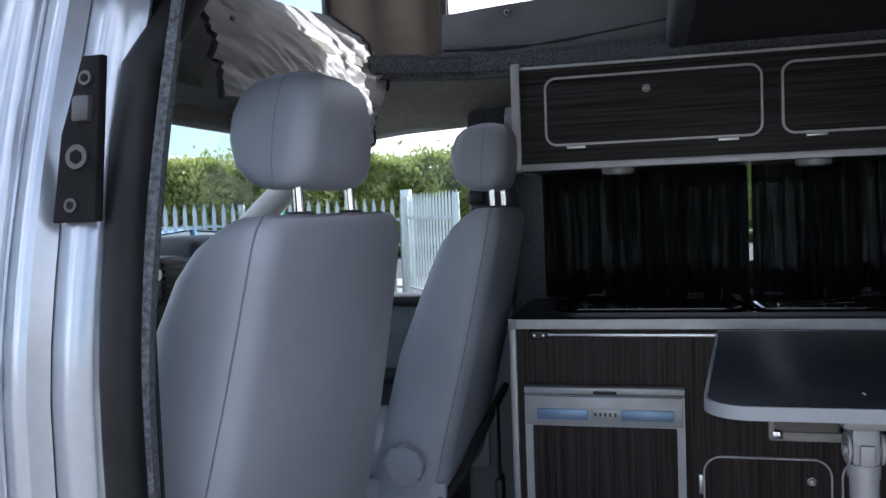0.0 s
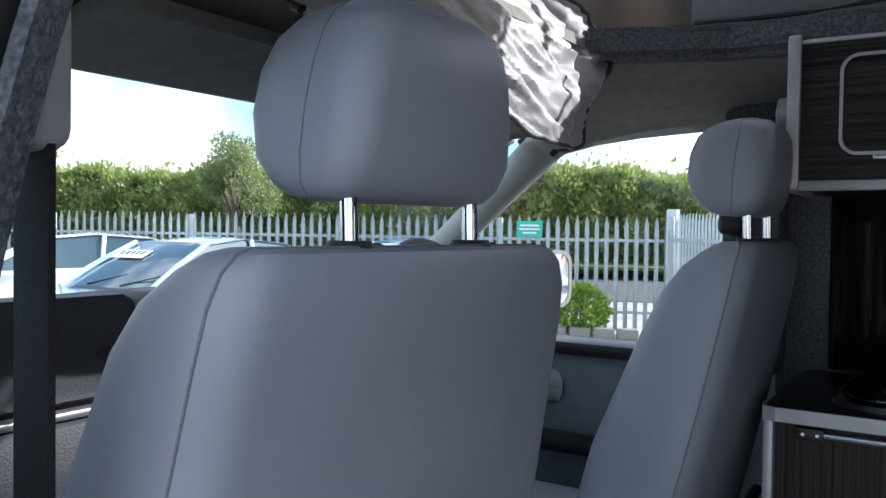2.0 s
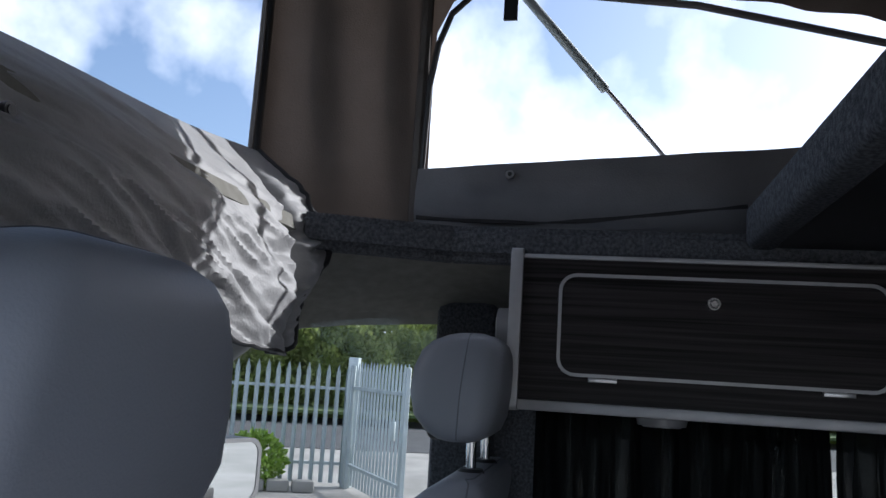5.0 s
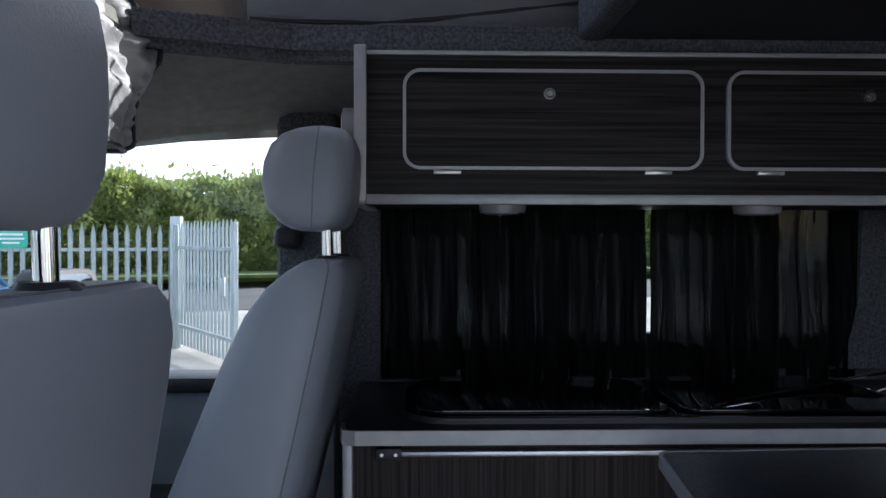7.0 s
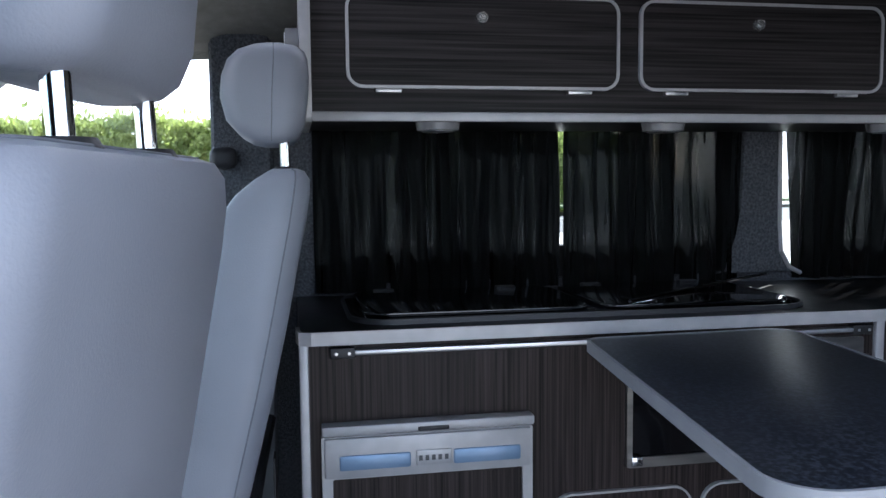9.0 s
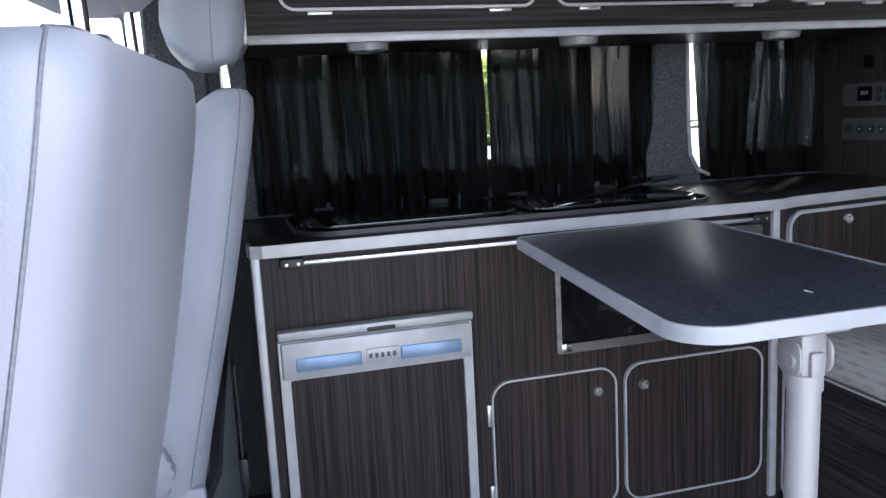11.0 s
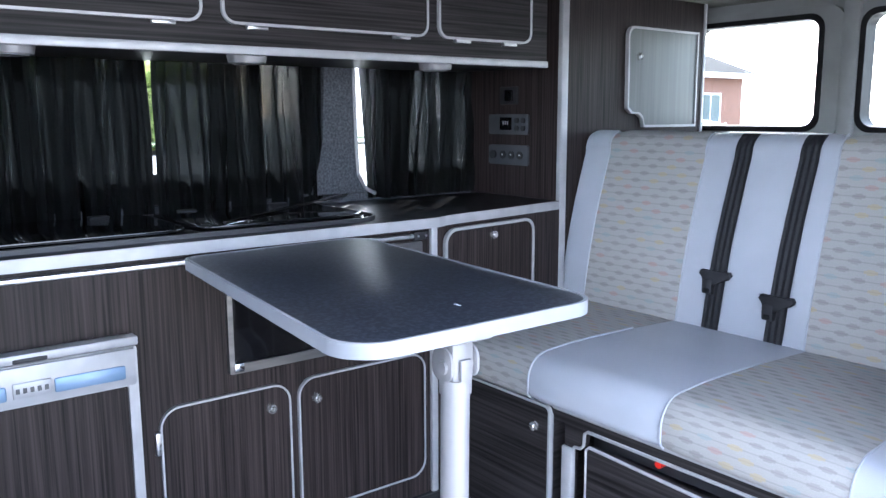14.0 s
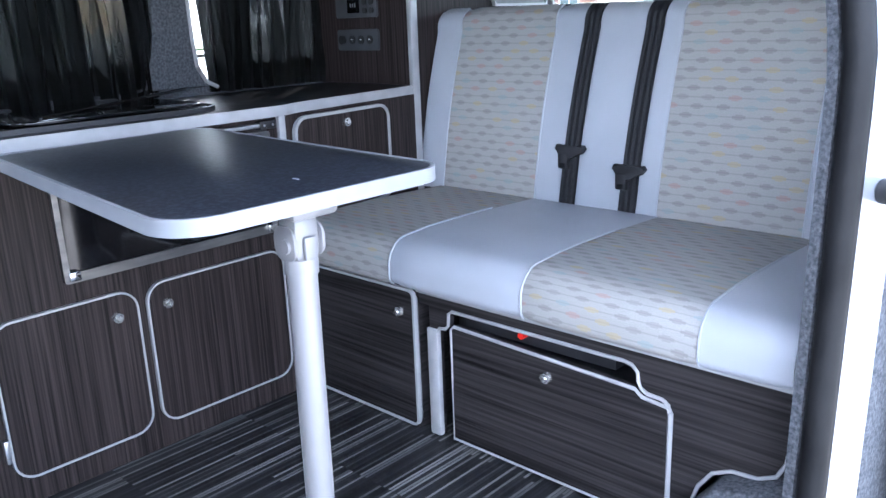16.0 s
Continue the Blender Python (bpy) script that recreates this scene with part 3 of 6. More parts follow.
# back wall with twin glazed doors
bd = tagged(new("door_back"), "twin rear doors with pale trim and large windows", "door", kind="structure")
def back_panel():
    bm = bmesh.new()
    box(bm, -0.93, 0.93, -2.66, -2.6, 0.5, 1.555)
    box(bm, -0.93, 0.93, -2.66, -2.6, 1.93, 2.1)
    box(bm, 0.62, 0.93, -2.66, -2.6, 1.555, 1.93)
    box(bm, -0.93, -0.64, -2.66, -2.6, 1.555, 1.93)
    return bm
part("door_panel", back_panel(), BEIGE, bd)
for sx in (1, -1):
    xi, xo = (0.09, 0.625) if sx > 0 else (-0.63, 0.0)
    part("door_frame", ring(bmesh.new(), rrect(xi - 0.04, xo + 0.03, 1.53, 1.955, 0.06), rrect(xi + 0.035, xo - 0.01, 1.563, 1.923, 0.045), "y", -2.64, -2.575), BEIGE, bd)
    part("window_seal", ring(bmesh.new(), rrect(xi + 0.025, xo, 1.553, 1.933, 0.05), rrect(xi + 0.043, xo - 0.018, 1.571, 1.915, 0.04), "y", -2.635, -2.57), RUBBER, bd)
    g = part("pane", prism(bmesh.new(), rrect(xi + 0.03, xo - 0.005, 1.56, 1.925, 0.045), "y", -2.62, -2.615), GLASS, bd)
    g.visible_shadow = False
part("centre_post", B(0.0, 0.055, -2.64, -2.56, 1.5, 1.99, bevel=0.012), BEIGE, bd)

# roof: cab headliner, aperture, canvas, lid
AP = [(0.425, 0.375), (0.535, 0.11), (0.555, -2.0), (-0.7, -2.0), (-0.69, 0.16), (-0.43, 0.405)]


def cab_ceiling():
    bm = bmesh.new()
    inner = [bm.verts.new((x, y, 2.045)) for x, y in AP]
    outer = [bm.verts.new(p) for p in ((0.62, 0.72, 1.885), (0.84, 0.15, 1.95), (0.86, -2.62, 1.99), (-0.92, -2.62, 1.99), (-0.9, 0.15, 1.95), (-0.68, 0.72, 1.885))]
    for i in range(6):
        j = (i + 1) % 6
        bm.faces.new((inner[i], inner[j], outer[j], outer[i]))
    bmesh.ops.subdivide_edges(bm, edges=bm.edges[:], cuts=2, use_grid_fill=True)
    bmesh.ops.recalc_face_normals(bm, faces=bm.faces[:])
    bmesh.ops.solidify(bm, geom=bm.faces[:], thickness=-0.03)
    return bm


single("ceiling", cab_ceiling(), HEADLINER, "pale grey-beige headliner round the roof opening", "ceiling", kind="structure")
cb = tagged(new("roof_opening_trim"), "dark grey carpet-wrapped rim of the roof opening", "trim", kind="structure")
for (a, b), r in zip(((AP[0], AP[1]), (AP[1], AP[2]), (AP[4], AP[3])), (0.03, 0.028, 0.03)):
    d = Vector((b[0] - a[0], b[1] - a[1], 0))
    m = Matrix.Translation(((a[0] + b[0]) / 2, (a[1] + b[1]) / 2, 2.05)) @ Matrix.Rotation(math.atan2(d.y, d.x), 4, "Z") @ Matrix.Diagonal((d.length + 0.03, 0.066, 0.068, 1))
    bm = bmesh.new()
    g = bmesh.ops.create_cube(bm, size=1, matrix=m)
    bmesh.ops.bevel(bm, geom=bm.edges[:], offset=0.016, segments=3, affect="EDGES")
    part("rim", bm, CARPET, cb)
# deep carpeted corner of the opening above the passenger seat
d = Vector((AP[5][0] - AP[4][0], AP[5][1] - AP[4][1], 0))
m = Matrix.Translation(((AP[5][0] + AP[4][0]) / 2 - 0.034, (AP[5][1] + AP[4][1]) / 2 + 0.036, 2.105)) @ Matrix.Rotation(math.atan2(d.y, d.x), 4, "Z") @ Matrix.Diagonal((d.length + 0.02, 0.1, 0.15, 1))
bm = bmesh.new()
bmesh.ops.create_cube(bm, size=1, matrix=m)
bmesh.ops.bevel(bm, geom=bm.edges[:], offset=0.016, segments=3, affect="EDGES")
part("rim_corner", bm, CARPET, cb)


def ZT(y):
    """Height of the raised roof's underside."""
    return 2.8 + 0.18 * (y - 0.5)


# canvas walls: front with window, chamfered corners, sides with a window on the right only
CW = [(0.497, 0.525), (0.63, 0.215), (0.66, -2.1), (-0.72, -2.1), (-0.69, 0.215), (-0.557, 0.525)]


def canvas_wall(a, b, name, u0=None, u1=None, zs=2.2, zt=2.63, slope=0.0, m=CANVAS_D, n=24):
    """A canvas panel between two corners, with a rounded opening from u0 to u1 if given."""
    L = math.hypot(b[0] - a[0], b[1] - a[1])
    bm = bmesh.new()
    NV = 14

    def P(u, z):
        k = (z - 2.05) / 0.7
        w = 0.008 * math.sin(40 * u * L + 3 * z) * math.sin(3.1 * (z - 2.05) / 0.7)
        return Vector((a[0] + (b[0] - a[0]) * u + w, a[1] + (b[1] - a[1]) * u + w, z))

    def quad(ua, ub, za, zb, nu, nv):
        g = [[bm.verts.new(P(ua + (ub - ua) * i / nu, za(ua + (ub - ua) * i / nu) + (zb(ua + (ub - ua) * i / nu) - za(ua + (ub - ua) * i / nu)) * j / nv)) for j in range(nv + 1)] for i in range(nu + 1)]
        for i in range(nu):
            for j in range(nv):
                bm.faces.new((g[i][j], g[i + 1][j], g[i + 1][j + 1], g[i][j + 1]))

    def top(u):
        return ZT(a[1] + (b[1] - a[1]) * u) + 0.02

    if u0 is None:
        quad(0, 1, lambda u: 2.06, top, n, NV)
    else:
        r = 0.1 / L

        def wt(u):
            t = min(zt, top(u) - 0.06)
            e = min(u - u0, u1 - u) / r
            return t - (0.1 * (1 - math.sqrt(max(0, 1 - (1 - e) ** 2))) if e < 1 else 0)
        quad(0, u0, lambda u: 2.06, top, 6, NV)
        quad(u1, 1, lambda u: 2.06, top, 6, NV)
        quad(u0, u1, lambda u: 2.06, lambda u: zs + slope * u, n, 6)
        quad(u0, u1, wt, top, n * 2, 3)
    return part(name, bm, m, cv)


cv = thing("roof_canvas", "grey-brown canvas bellows of the raised roof with open windows", "roof canvas", (0, 0, 2.06))
canvas_wall(CW[0], CW[1], "corner_panel")
canvas_wall(CW[5], CW[4], "corner_panel")
canvas_wall(CW[5], CW[0], "front_panel", 0.06, 0.985, 2.085, slope=0.092)
canvas_wall(CW[1], CW[2], "side_panel", 0.012, 0.55)
# unseen left side, closed to keep light off the front flap
canvas_wall(CW[4], CW[3], "side_panel")
canvas_wall(CW[3], CW[2], "rear_panel")
for pts in ([(0.487, 0.517, 2.205 + 0.05 * k) for k in range(10)], [(0.626, 0.205, 2.2), (0.626, 0.2, 2.4), (0.626, 0.185, 2.5), (0.626, 0.16, 2.57), (0.626, 0.11, 2.618), (0.626, 0.03, 2.63)]):
    part("zip", tube(bmesh.new(), pts, 0.007, 8), BLACK, cv, "black zip along the window's edge")
for cx, cy in (CW[0], CW[1], CW[4], CW[5]):
    part("corner_binding", tube(bmesh.new(), [(cx, cy, 2.06), (cx, cy, 2.35), (cx, cy, ZT(cy) + 0.01)], 0.013, 8), CANVAS_D, cv)
part("window_top_edge", tube(bmesh.new(), [(0.63, 0.05, 2.628), (0.635, -0.35, 2.58), (0.645, -0.9, 2.45)], 0.008, 8), CANVAS, cv)
lid = thing("raised_roof", "raised glass-fibre roof lid hinged at the rear", "roof", (0, 0, 2.7))
part("shell", sheet(bmesh.new(), lambda u, v: (-0.76 + 1.46 * u, 0.75 - 3.1 * v, ZT(0.75 - 3.1 * v) + 0.05 * math.sin(math.pi * u) + 0.02), 10, 16, -0.03), SILVER, lid)
part("lining", sheet(bmesh.new(), lambda u, v: (-0.73 + 1.4 * u, 0.6 - 2.75 * v, ZT(0.6 - 2.75 * v) + 0.01), 4, 4, -0.006), HEADLINER, lid)
strut = thing("gas_strut", "grey gas strut holding up the raised roof", "gas strut", (0.68, -0.24, 2.28))
part("rod", tube(bmesh.new(), [(0.69, -0.34, 2.22), (0.69, -0.14, 2.46)], 0.005), STEEL, strut)
part("cylinder", tube(bmesh.new(), [(0.69, -0.17, 2.42), (0.69, 0.07, 2.71)], 0.011), GALV, strut)
part("strap", B(0.64, 0.646, 0.02, 0.05, 2.56, 2.7), BLACK, strut, "black webbing strap")

# window flaps folded down inside
def ridge(x, y, z):
    return 1 - 2 * abs(noise.noise((x, y, z)))


def front_flap():
    """Cloth folded over the window's lower edge: long pulls on one side, a crumpled lobe on the other."""
    def fn(u, v):
        e = max(0, (u - 0.78) / 0.22)
        xt, zt = -0.445 + 0.925 * u, 2.13 + 0.086 * u + 0.005 * math.sin(7 * u)
        xb = -0.495 + 0.935 * u
        drop = 0.28 + 0.12 * math.sin(math.pi * min(1, u * 0.8) / 2 * 1.15) ** 2 - 0.1 * e ** 2
        k = math.sin(min(v * 1.2, 1) * math.pi / 2) ** 1.05
        p, q = u + 0.35 * v, v - 0.75 * u
        hang = min(1, v * 1.8)
        w = 0.02 * noise.noise((2.6 * p, 5 * q, 2)) + 0.012 * noise.noise((4 * p, 13 * q, 4)) + 0.006 * ridge(6 * p, 19 * q, 9)
        w += (0.35 + 0.65 * u) * (0.006 * ridge(6 * u + 4 * v, 7 * v - 2 * u, 5) + 0.005 * noise.noise((11 * u - 7 * v, 10 * v + 6 * u, 6)) + 0.0032 * ridge(17 * u - 8 * v, 14 * v + 6 * u, 7) + 0.001 * ridge(40 * u, 36 * v + 20 * u, 8))
        fold = 0.055 * math.exp(-((u - 0.86 - 0.035 * math.sin(4.5 * v)) / 0.018) ** 2) * min(1, v * 3)
        y = 0.509 - 0.155 * k - 0.02 * math.sin(math.pi * u) * v - 0.012 * hang
        x = xt + (xb - xt) * v - 0.1 * e ** 2 * max(0, (v - 0.5) / 0.5) ** 2
        return (x, y - w * hang + fold, zt - drop * v + 0.02 * math.sin(math.pi * v) * (1 - v) + 0.35 * w * hang)
    return fn


flap_fn = front_flap()
ff = thing("window_flap", "creased pale grey canvas flap hanging from the front roof window", "canvas flap", (0, 0.5, 2.2))
part("cloth", sheet(bmesh.new(), flap_fn, 190, 90), FLAP, ff)
part("zip", tube(bmesh.new(), [Vector(flap_fn(1.0, v / 30)) + Vector((0.003, -0.002, 0)) for v in range(31)], 0.006, 8), BLACK, ff, "black zip edge")
part("zip", tube(bmesh.new(), [Vector(flap_fn(u / 60, 1.0)) + Vector((0, -0.002, -0.002)) for u in range(61)], 0.004, 8), BLACK, ff, "black zip edge")
part("zip", tube(bmesh.new(), [Vector(flap_fn(0.0, v / 30)) + Vector((-0.002, -0.003, 0)) for v in range(31)], 0.006, 8), BLACK, ff, "black zip edge")
for u, v in ((0.1, 0.5), (0.08, 0.05)):
    x, y, z = flap_fn(u, v)
    part("eyelet", cyl(bmesh.new(), (x, y - 0.002, z), (x, y - 0.008, z), 0.008), DARKSTEEL, ff)
    part("eyelet_hole", cyl(bmesh.new(), (x, y - 0.007, z), (x, y - 0.0095, z), 0.005), BLACK, ff)
sf = thing("window_flap", "grey canvas flap folded down below the side roof window", "canvas flap", (0.62, -0.3, 2.2))


def side_flap(u, v):
    y = 0.21 - 1.0 * u
    z = 2.222 + 0.07 * u - (0.15 + 0.015 * math.sin(6.0 * u) + 0.075 * u) * v
    w = 0.008 * noise.noise((8 * u, 4 * v, 3)) + 0.012 * noise.noise((3 * u, 9 * v, 1)) * v
    return (0.618 - 0.012 * math.sin(math.pi * v) + w, y, z)


part("cloth", sheet(bmesh.new(), side_flap, 60, 14, 0.002), CANVAS, sf)
part("zip", tube(bmesh.new(), [(0.61, 0.205 - 0.05 * k, 2.118 - 0.015 * math.sin(0.3 * k) + 0.002 * k) for k in range(14)], 0.005, 8), BLACK, sf, "black zip edge")
part("eyelet", cyl(bmesh.new(), (0.612, 0.015, 2.21), (0.602, 0.015, 2.21), 0.009), STEEL, sf)
part("eyelet_hole", cyl(bmesh.new(), (0.604, 0.015, 2.21), (0.601, 0.015, 2.21), 0.0045), BLACK, sf)

bb = thing("roof_bed", "dark carpet-covered bed board stowed under the raised roof", "bed board", (0, -0.42, 2.07))
part("board", B(-0.6, 0.5, -1.98, -0.445, 2.055, 2.1, bevel=0.01), BLACK, bb)
part("front_edge", B(-0.6, 0.5, -0.475, -0.422, 2.05, 2.13, bevel=0.016, seg=3), CARPET, bb, "grey carpet-wrapped front edge")
part("mattress", B(-0.58, 0.49, -1.95, -0.48, 2.1, 2.16, bevel=0.02), CARPET, bb)


# ---- kitchen ----
def knob(parent, p, axis):
    """A push-button latch: a dished steel collar with a black-ringed button."""
    d = Vector({"x": (-1, 0, 0), "y": (0, 1, 0)}[axis])
    p = Vector(p)
    k = part("latch_knob", cyl(bmesh.new(), p, p + d * 0.009, 0.0125, 0.0105), KNOB, parent, "round steel push latch")
    part("latch_ring", cyl(bmesh.new(), p + d * 0.009, p + d * 0.0095, 0.0084), BLACK, k)
    part("latch_button", cyl(bmesh.new(), p + d * 0.0095, p + d * 0.0125, 0.0074, 0.0055), KNOB, k)


def panel_door(parent, axis, face, sgn, u0, u1, v0, v1, r, m, name="door", edge=0.0042):
    """A flush door with rounded corners and a pale edging strip round it."""
    o, i = rrect(u0, u1, v0, v1, r), rrect(u0 + edge, u1 - edge, v0 + edge, v1 - edge, r - edge)
    d = part(name, prism(bmesh.new(), i, axis, face + 0.004 * -sgn, face + 0.007 * sgn), m, parent)
    part("edging", ring(bmesh.new(), o, i, axis, face - 0.004 * sgn, face + 0.01 * sgn), TRIM, d, "silver-grey edging")
    return d


KF = 0.41
ku = thing("kitchen_unit", "dark wood-grain kitchen unit with silver edging along the side wall", "kitchen unit", (0.6, -0.6, FL))
part("carcass", B(KF, 0.87, -1.24, -0.012, FL + 0.001, 1.328), WOOD_V, ku)
part("end_trim", B(KF - 0.012, KF + 0.02, -0.014, 0.004, FL + 0.001, 1.328, bevel=0.004), TRIM, ku, "silver-grey edge strip")
part("end_trim", B(KF - 0.012, KF + 0.004, -1.225, -1.205, FL + 0.001, 1.328, bevel=0.004), TRIM, ku, "silver-grey edge strip")
for u0, u1, kx, hy in ((-0.792, -0.486, -0.742, -0.487), (-1.184, -0.812, -0.86, None)):
    d = panel_door(ku, "x", KF, -1, u0, u1, 0.66, 1.0, 0.045, WOOD_V)
    knob(d, (KF - 0.007, kx, 0.945), "x")
    if hy is not None:
        for hz in (0.735, 0.925):
            part("hinge", B(KF - 0.012, KF, hy + 0.001, hy + 0.012, hz - 0.025, hz + 0.025, bevel=0.002), STEEL, d)
su = thing("side_cupboard", "small dark wood-grain cupboard beside the kitchen unit", "cupboard", (0.65, -1.5, FL))
SX = lambda y: KF + 0.055 * max(0.0, min(1.0, (-1.27 - y) / 0.47))
pts = [(KF + 0.004, -1.242), (KF + 0.004, -1.27), (KF + 0.06, -1.745), (0.87, -1.745), (0.87, -1.242)]
part("carcass", prism(bmesh.new(), pts, "z", FL + 0.001, 1.328), WOOD_V, su)
sd_o, sd_i = rrect(-1.612, -1.25, 1.05, 1.318, 0.04), rrect(-1.604, -1.258, 1.058, 1.31, 0.032)


def skewx(bm):
    for v in bm.verts:
        v.co.x += SX(v.co.y) - KF
    return bm


d = part("door", skewx(prism(bmesh.new(), sd_i, "x", KF, KF - 0.008)), WOOD_V, su)
part("edging", skewx(ring(bmesh.new(), sd_o, sd_i, "x", KF, KF - 0.012)), TRIM, d, "silver-grey edging")
knob(d, (SX(-1.436) - 0.008, -1.436, 1.285), "x")

# worktop in one piece with pale edging
WT = [(0.392, 0.0), (0.385, -0.02), (0.385, -1.19), (0.388, -1.22), (0.404, -1.255), (0.41, -1.28), (0.475, -1.745), (0.87, -1.745), (0.87, 0.005), (0.42, 0.005)]
wt = thing("worktop", "black laminate worktop with a silver-grey front edge", "worktop", (0.6, -0.8, 1.33))
part("top", prism(bmesh.new(), [(x + (0.004 if x < 0.6 else 0), y) for x, y in WT], "z", 1.3285, 1.353, 0.002), WORKTOP, wt)
front = [WT[8], (0.45, 0.005), WT[9], WT[0], WT[1], WT[2], WT[3], WT[4], WT[5], WT[6]]
bm = bmesh.new()
for a, b in zip(front[1:], front[2:]):
    d = Vector((b[0] - a[0], b[1] - a[1], 0))
    m = Matrix.Translation(((a[0] + b[0]) / 2, (a[1] + b[1]) / 2, 1.3405)) @ Matrix.Rotation(math.atan2(d.y, d.x), 4, "Z") @ Matrix.Diagonal((d.length + 0.002, 0.008, 0.025, 1))
    bmesh.ops.create_cube(bm, size=1, matrix=m)
part("edging", bm, TRIM, wt, "silver-grey front edging", smooth=False)

# hob and sink with black glass lids
hb = thing("hob_and_sink", "black combined hob and sink with glass lids, set in the worktop", "hob", (0.68, -0.6, 1.353))
part("tray", prism(bmesh.new(), rrect(0.435, 0.83, -1.09, -0.1, 0.085), "z", 1.3535, 1.361, 0.003), GLOSSBLACK, hb)
part("rim", ring(bmesh.new(), rrect(0.43, 0.835, -1.095, -0.095, 0.09), rrect(0.436, 0.829, -1.089, -0.101, 0.084), "z", 1.3532, 1.3635), DARKSTEEL, hb, "dark steel rim")
part("lid", prism(bmesh.new(), rrect(0.465, 0.81, -0.6, -0.125, 0.05), "z", 1.364, 1.37, 0.002), GLOSSBLACK, hb, "black glass lid")
part("lid", prism(bmesh.new(), rrect(0.465, 0.81, -1.06, -0.62, 0.05), "z", 1.364, 1.37, 0.002), GLOSSBLACK, hb, "black glass lid")
for yy in (-0.2, -0.5, -0.72, -0.98):
    part("lid_hinge", B(0.8, 0.825, yy - 0.025, yy + 0.025, 1.362, 1.372, bevel=0.004), BLACK, hb)
# chrome bar added for the bright diagonal highlight across the hob
part("lid_handle", tube(bmesh.new(), [(0.485, -0.685, 1.374), (0.66, -0.95, 1.376), (0.84, -1.218, 1.378)], 0.004, 8), CHROME, hb, "slim chrome bar in place of a bright highlight line")

# fridge
fr = thing("fridge", "built-in fridge with a dark wood front and a silver-grey frame", "fridge", (0.4, -0.24, FL))
part("frame", ring(bmesh.new(), rrect(-0.444, -0.034, 0.605, 1.152, 0.004, 2), rrect(-0.424, -0.054, 0.628, 1.07, 0.004, 2), "x", KF + 0.004, KF - 0.022), TRIM, fr, "silver-grey frame")
part("door_panel", B(KF - 0.014, KF, -0.4245, -0.0535, 0.628, 1.07), WOOD_V, fr)
hp = part("handle_panel", B(KF - 0.03, KF, -0.439, -0.039, 1.073, 1.15, bevel=0.004), TRIM, fr, "silver-grey handle panel")
for ya, yb in ((-0.418, -0.284), (-0.202, -0.066)):
    part("handle", B(KF - 0.034, KF - 0.02, ya, yb, 1.088, 1.118, bevel=0.005), BLUEHANDLE, hp, "blue-grey recessed grip")
part("badge", B(KF - 0.0335, KF - 0.028, -0.28, -0.212, 1.09, 1.12, bevel=0.002), TRIM, hp)
for k in range(5):
    part("badge_mark", B(KF - 0.0345, KF - 0.033, -0.2735 + 0.0125 * k, -0.2665 + 0.0125 * k, 1.1, 1.11), PANELGREY, hp)
part("top_ledge", B(KF - 0.036, KF, -0.444, -0.035, 1.157, 1.175, bevel=0.003), TRIM, fr, "silver-grey ledge")
part("ledge_shadow_gap", B(KF - 0.012, KF, -0.447, -0.04, 1.15, 1.157), BLACK, fr)
part("latch", B(KF - 0.039, KF - 0.02, -0.275, -0.215, 1.159, 1.167, bevel=0.002), BLACK, fr)

# cooker front under the worktop
ck = thing("grill_oven", "built-in grill with dark glass door and chrome frame", "oven", (KF, -0.9, 1.05))
part("frame", ring(bmesh.new(), rrect(-1.175, -0.645, 1.045, 1.295, 0.006, 2), rrect(-1.163, -0.657, 1.066, 1.262, 0.006, 2), "x", KF + 0.005, KF - 0.012), OVENSTEEL, ck)
part("glass_door", B(KF - 0.006, KF, -1.163, -0.657, 1.066, 1.262), GLOSSBLACK, ck, "black glass door")
part("vent", B(KF - 0.01, KF, -1.16, -0.66, 1.262, 1.29), TRIM, ck, "pale slotted vent strip")
for k in range(34):
    part("slot", B(KF - 0.0115, KF - 0.009, -1.155 + 0.0145 * k, -1.148 + 0.0145 * k, 1.266, 1.286), BLACK, ck)
for yy in (-0.665, -1.155):
    part("screw", cyl(bmesh.new(), (KF - 0.008, yy, 1.062), (KF - 0.017, yy, 1.062), 0.006), CHROME, ck)
    part("corner_bracket", B(KF - 0.02, KF - 0.008, yy - 0.012, yy + 0.012, 1.05, 1.07, bevel=0.003), CHROME, ck)

rl = thing("table_rail", "slim aluminium table rail with black end caps under the worktop", "rail", (KF - 0.01, -0.6, 1.31))
part("bar", B(KF - 0.02, KF, -1.16, -0.085, 1.305, 1.315, bevel=0.003), STEEL, rl)
for yy in (-0.075, -1.165):
    part("end_cap", B(KF - 0.022, KF, yy - 0.025, yy + 0.022, 1.3, 1.321, bevel=0.003), BLACK, rl)
    for dy in (-0.014, 0.01):
        part("screw", cyl(bmesh.new(), (KF - 0.021, yy + dy, 1.31), (KF - 0.0235, yy + dy, 1.31), 0.003), STEEL, rl)

# table
TZ = 1.336
tb = thing("table", "black-topped table with a pale grey edge on one folding leg", "table", (-0.05, -0.69, FL))


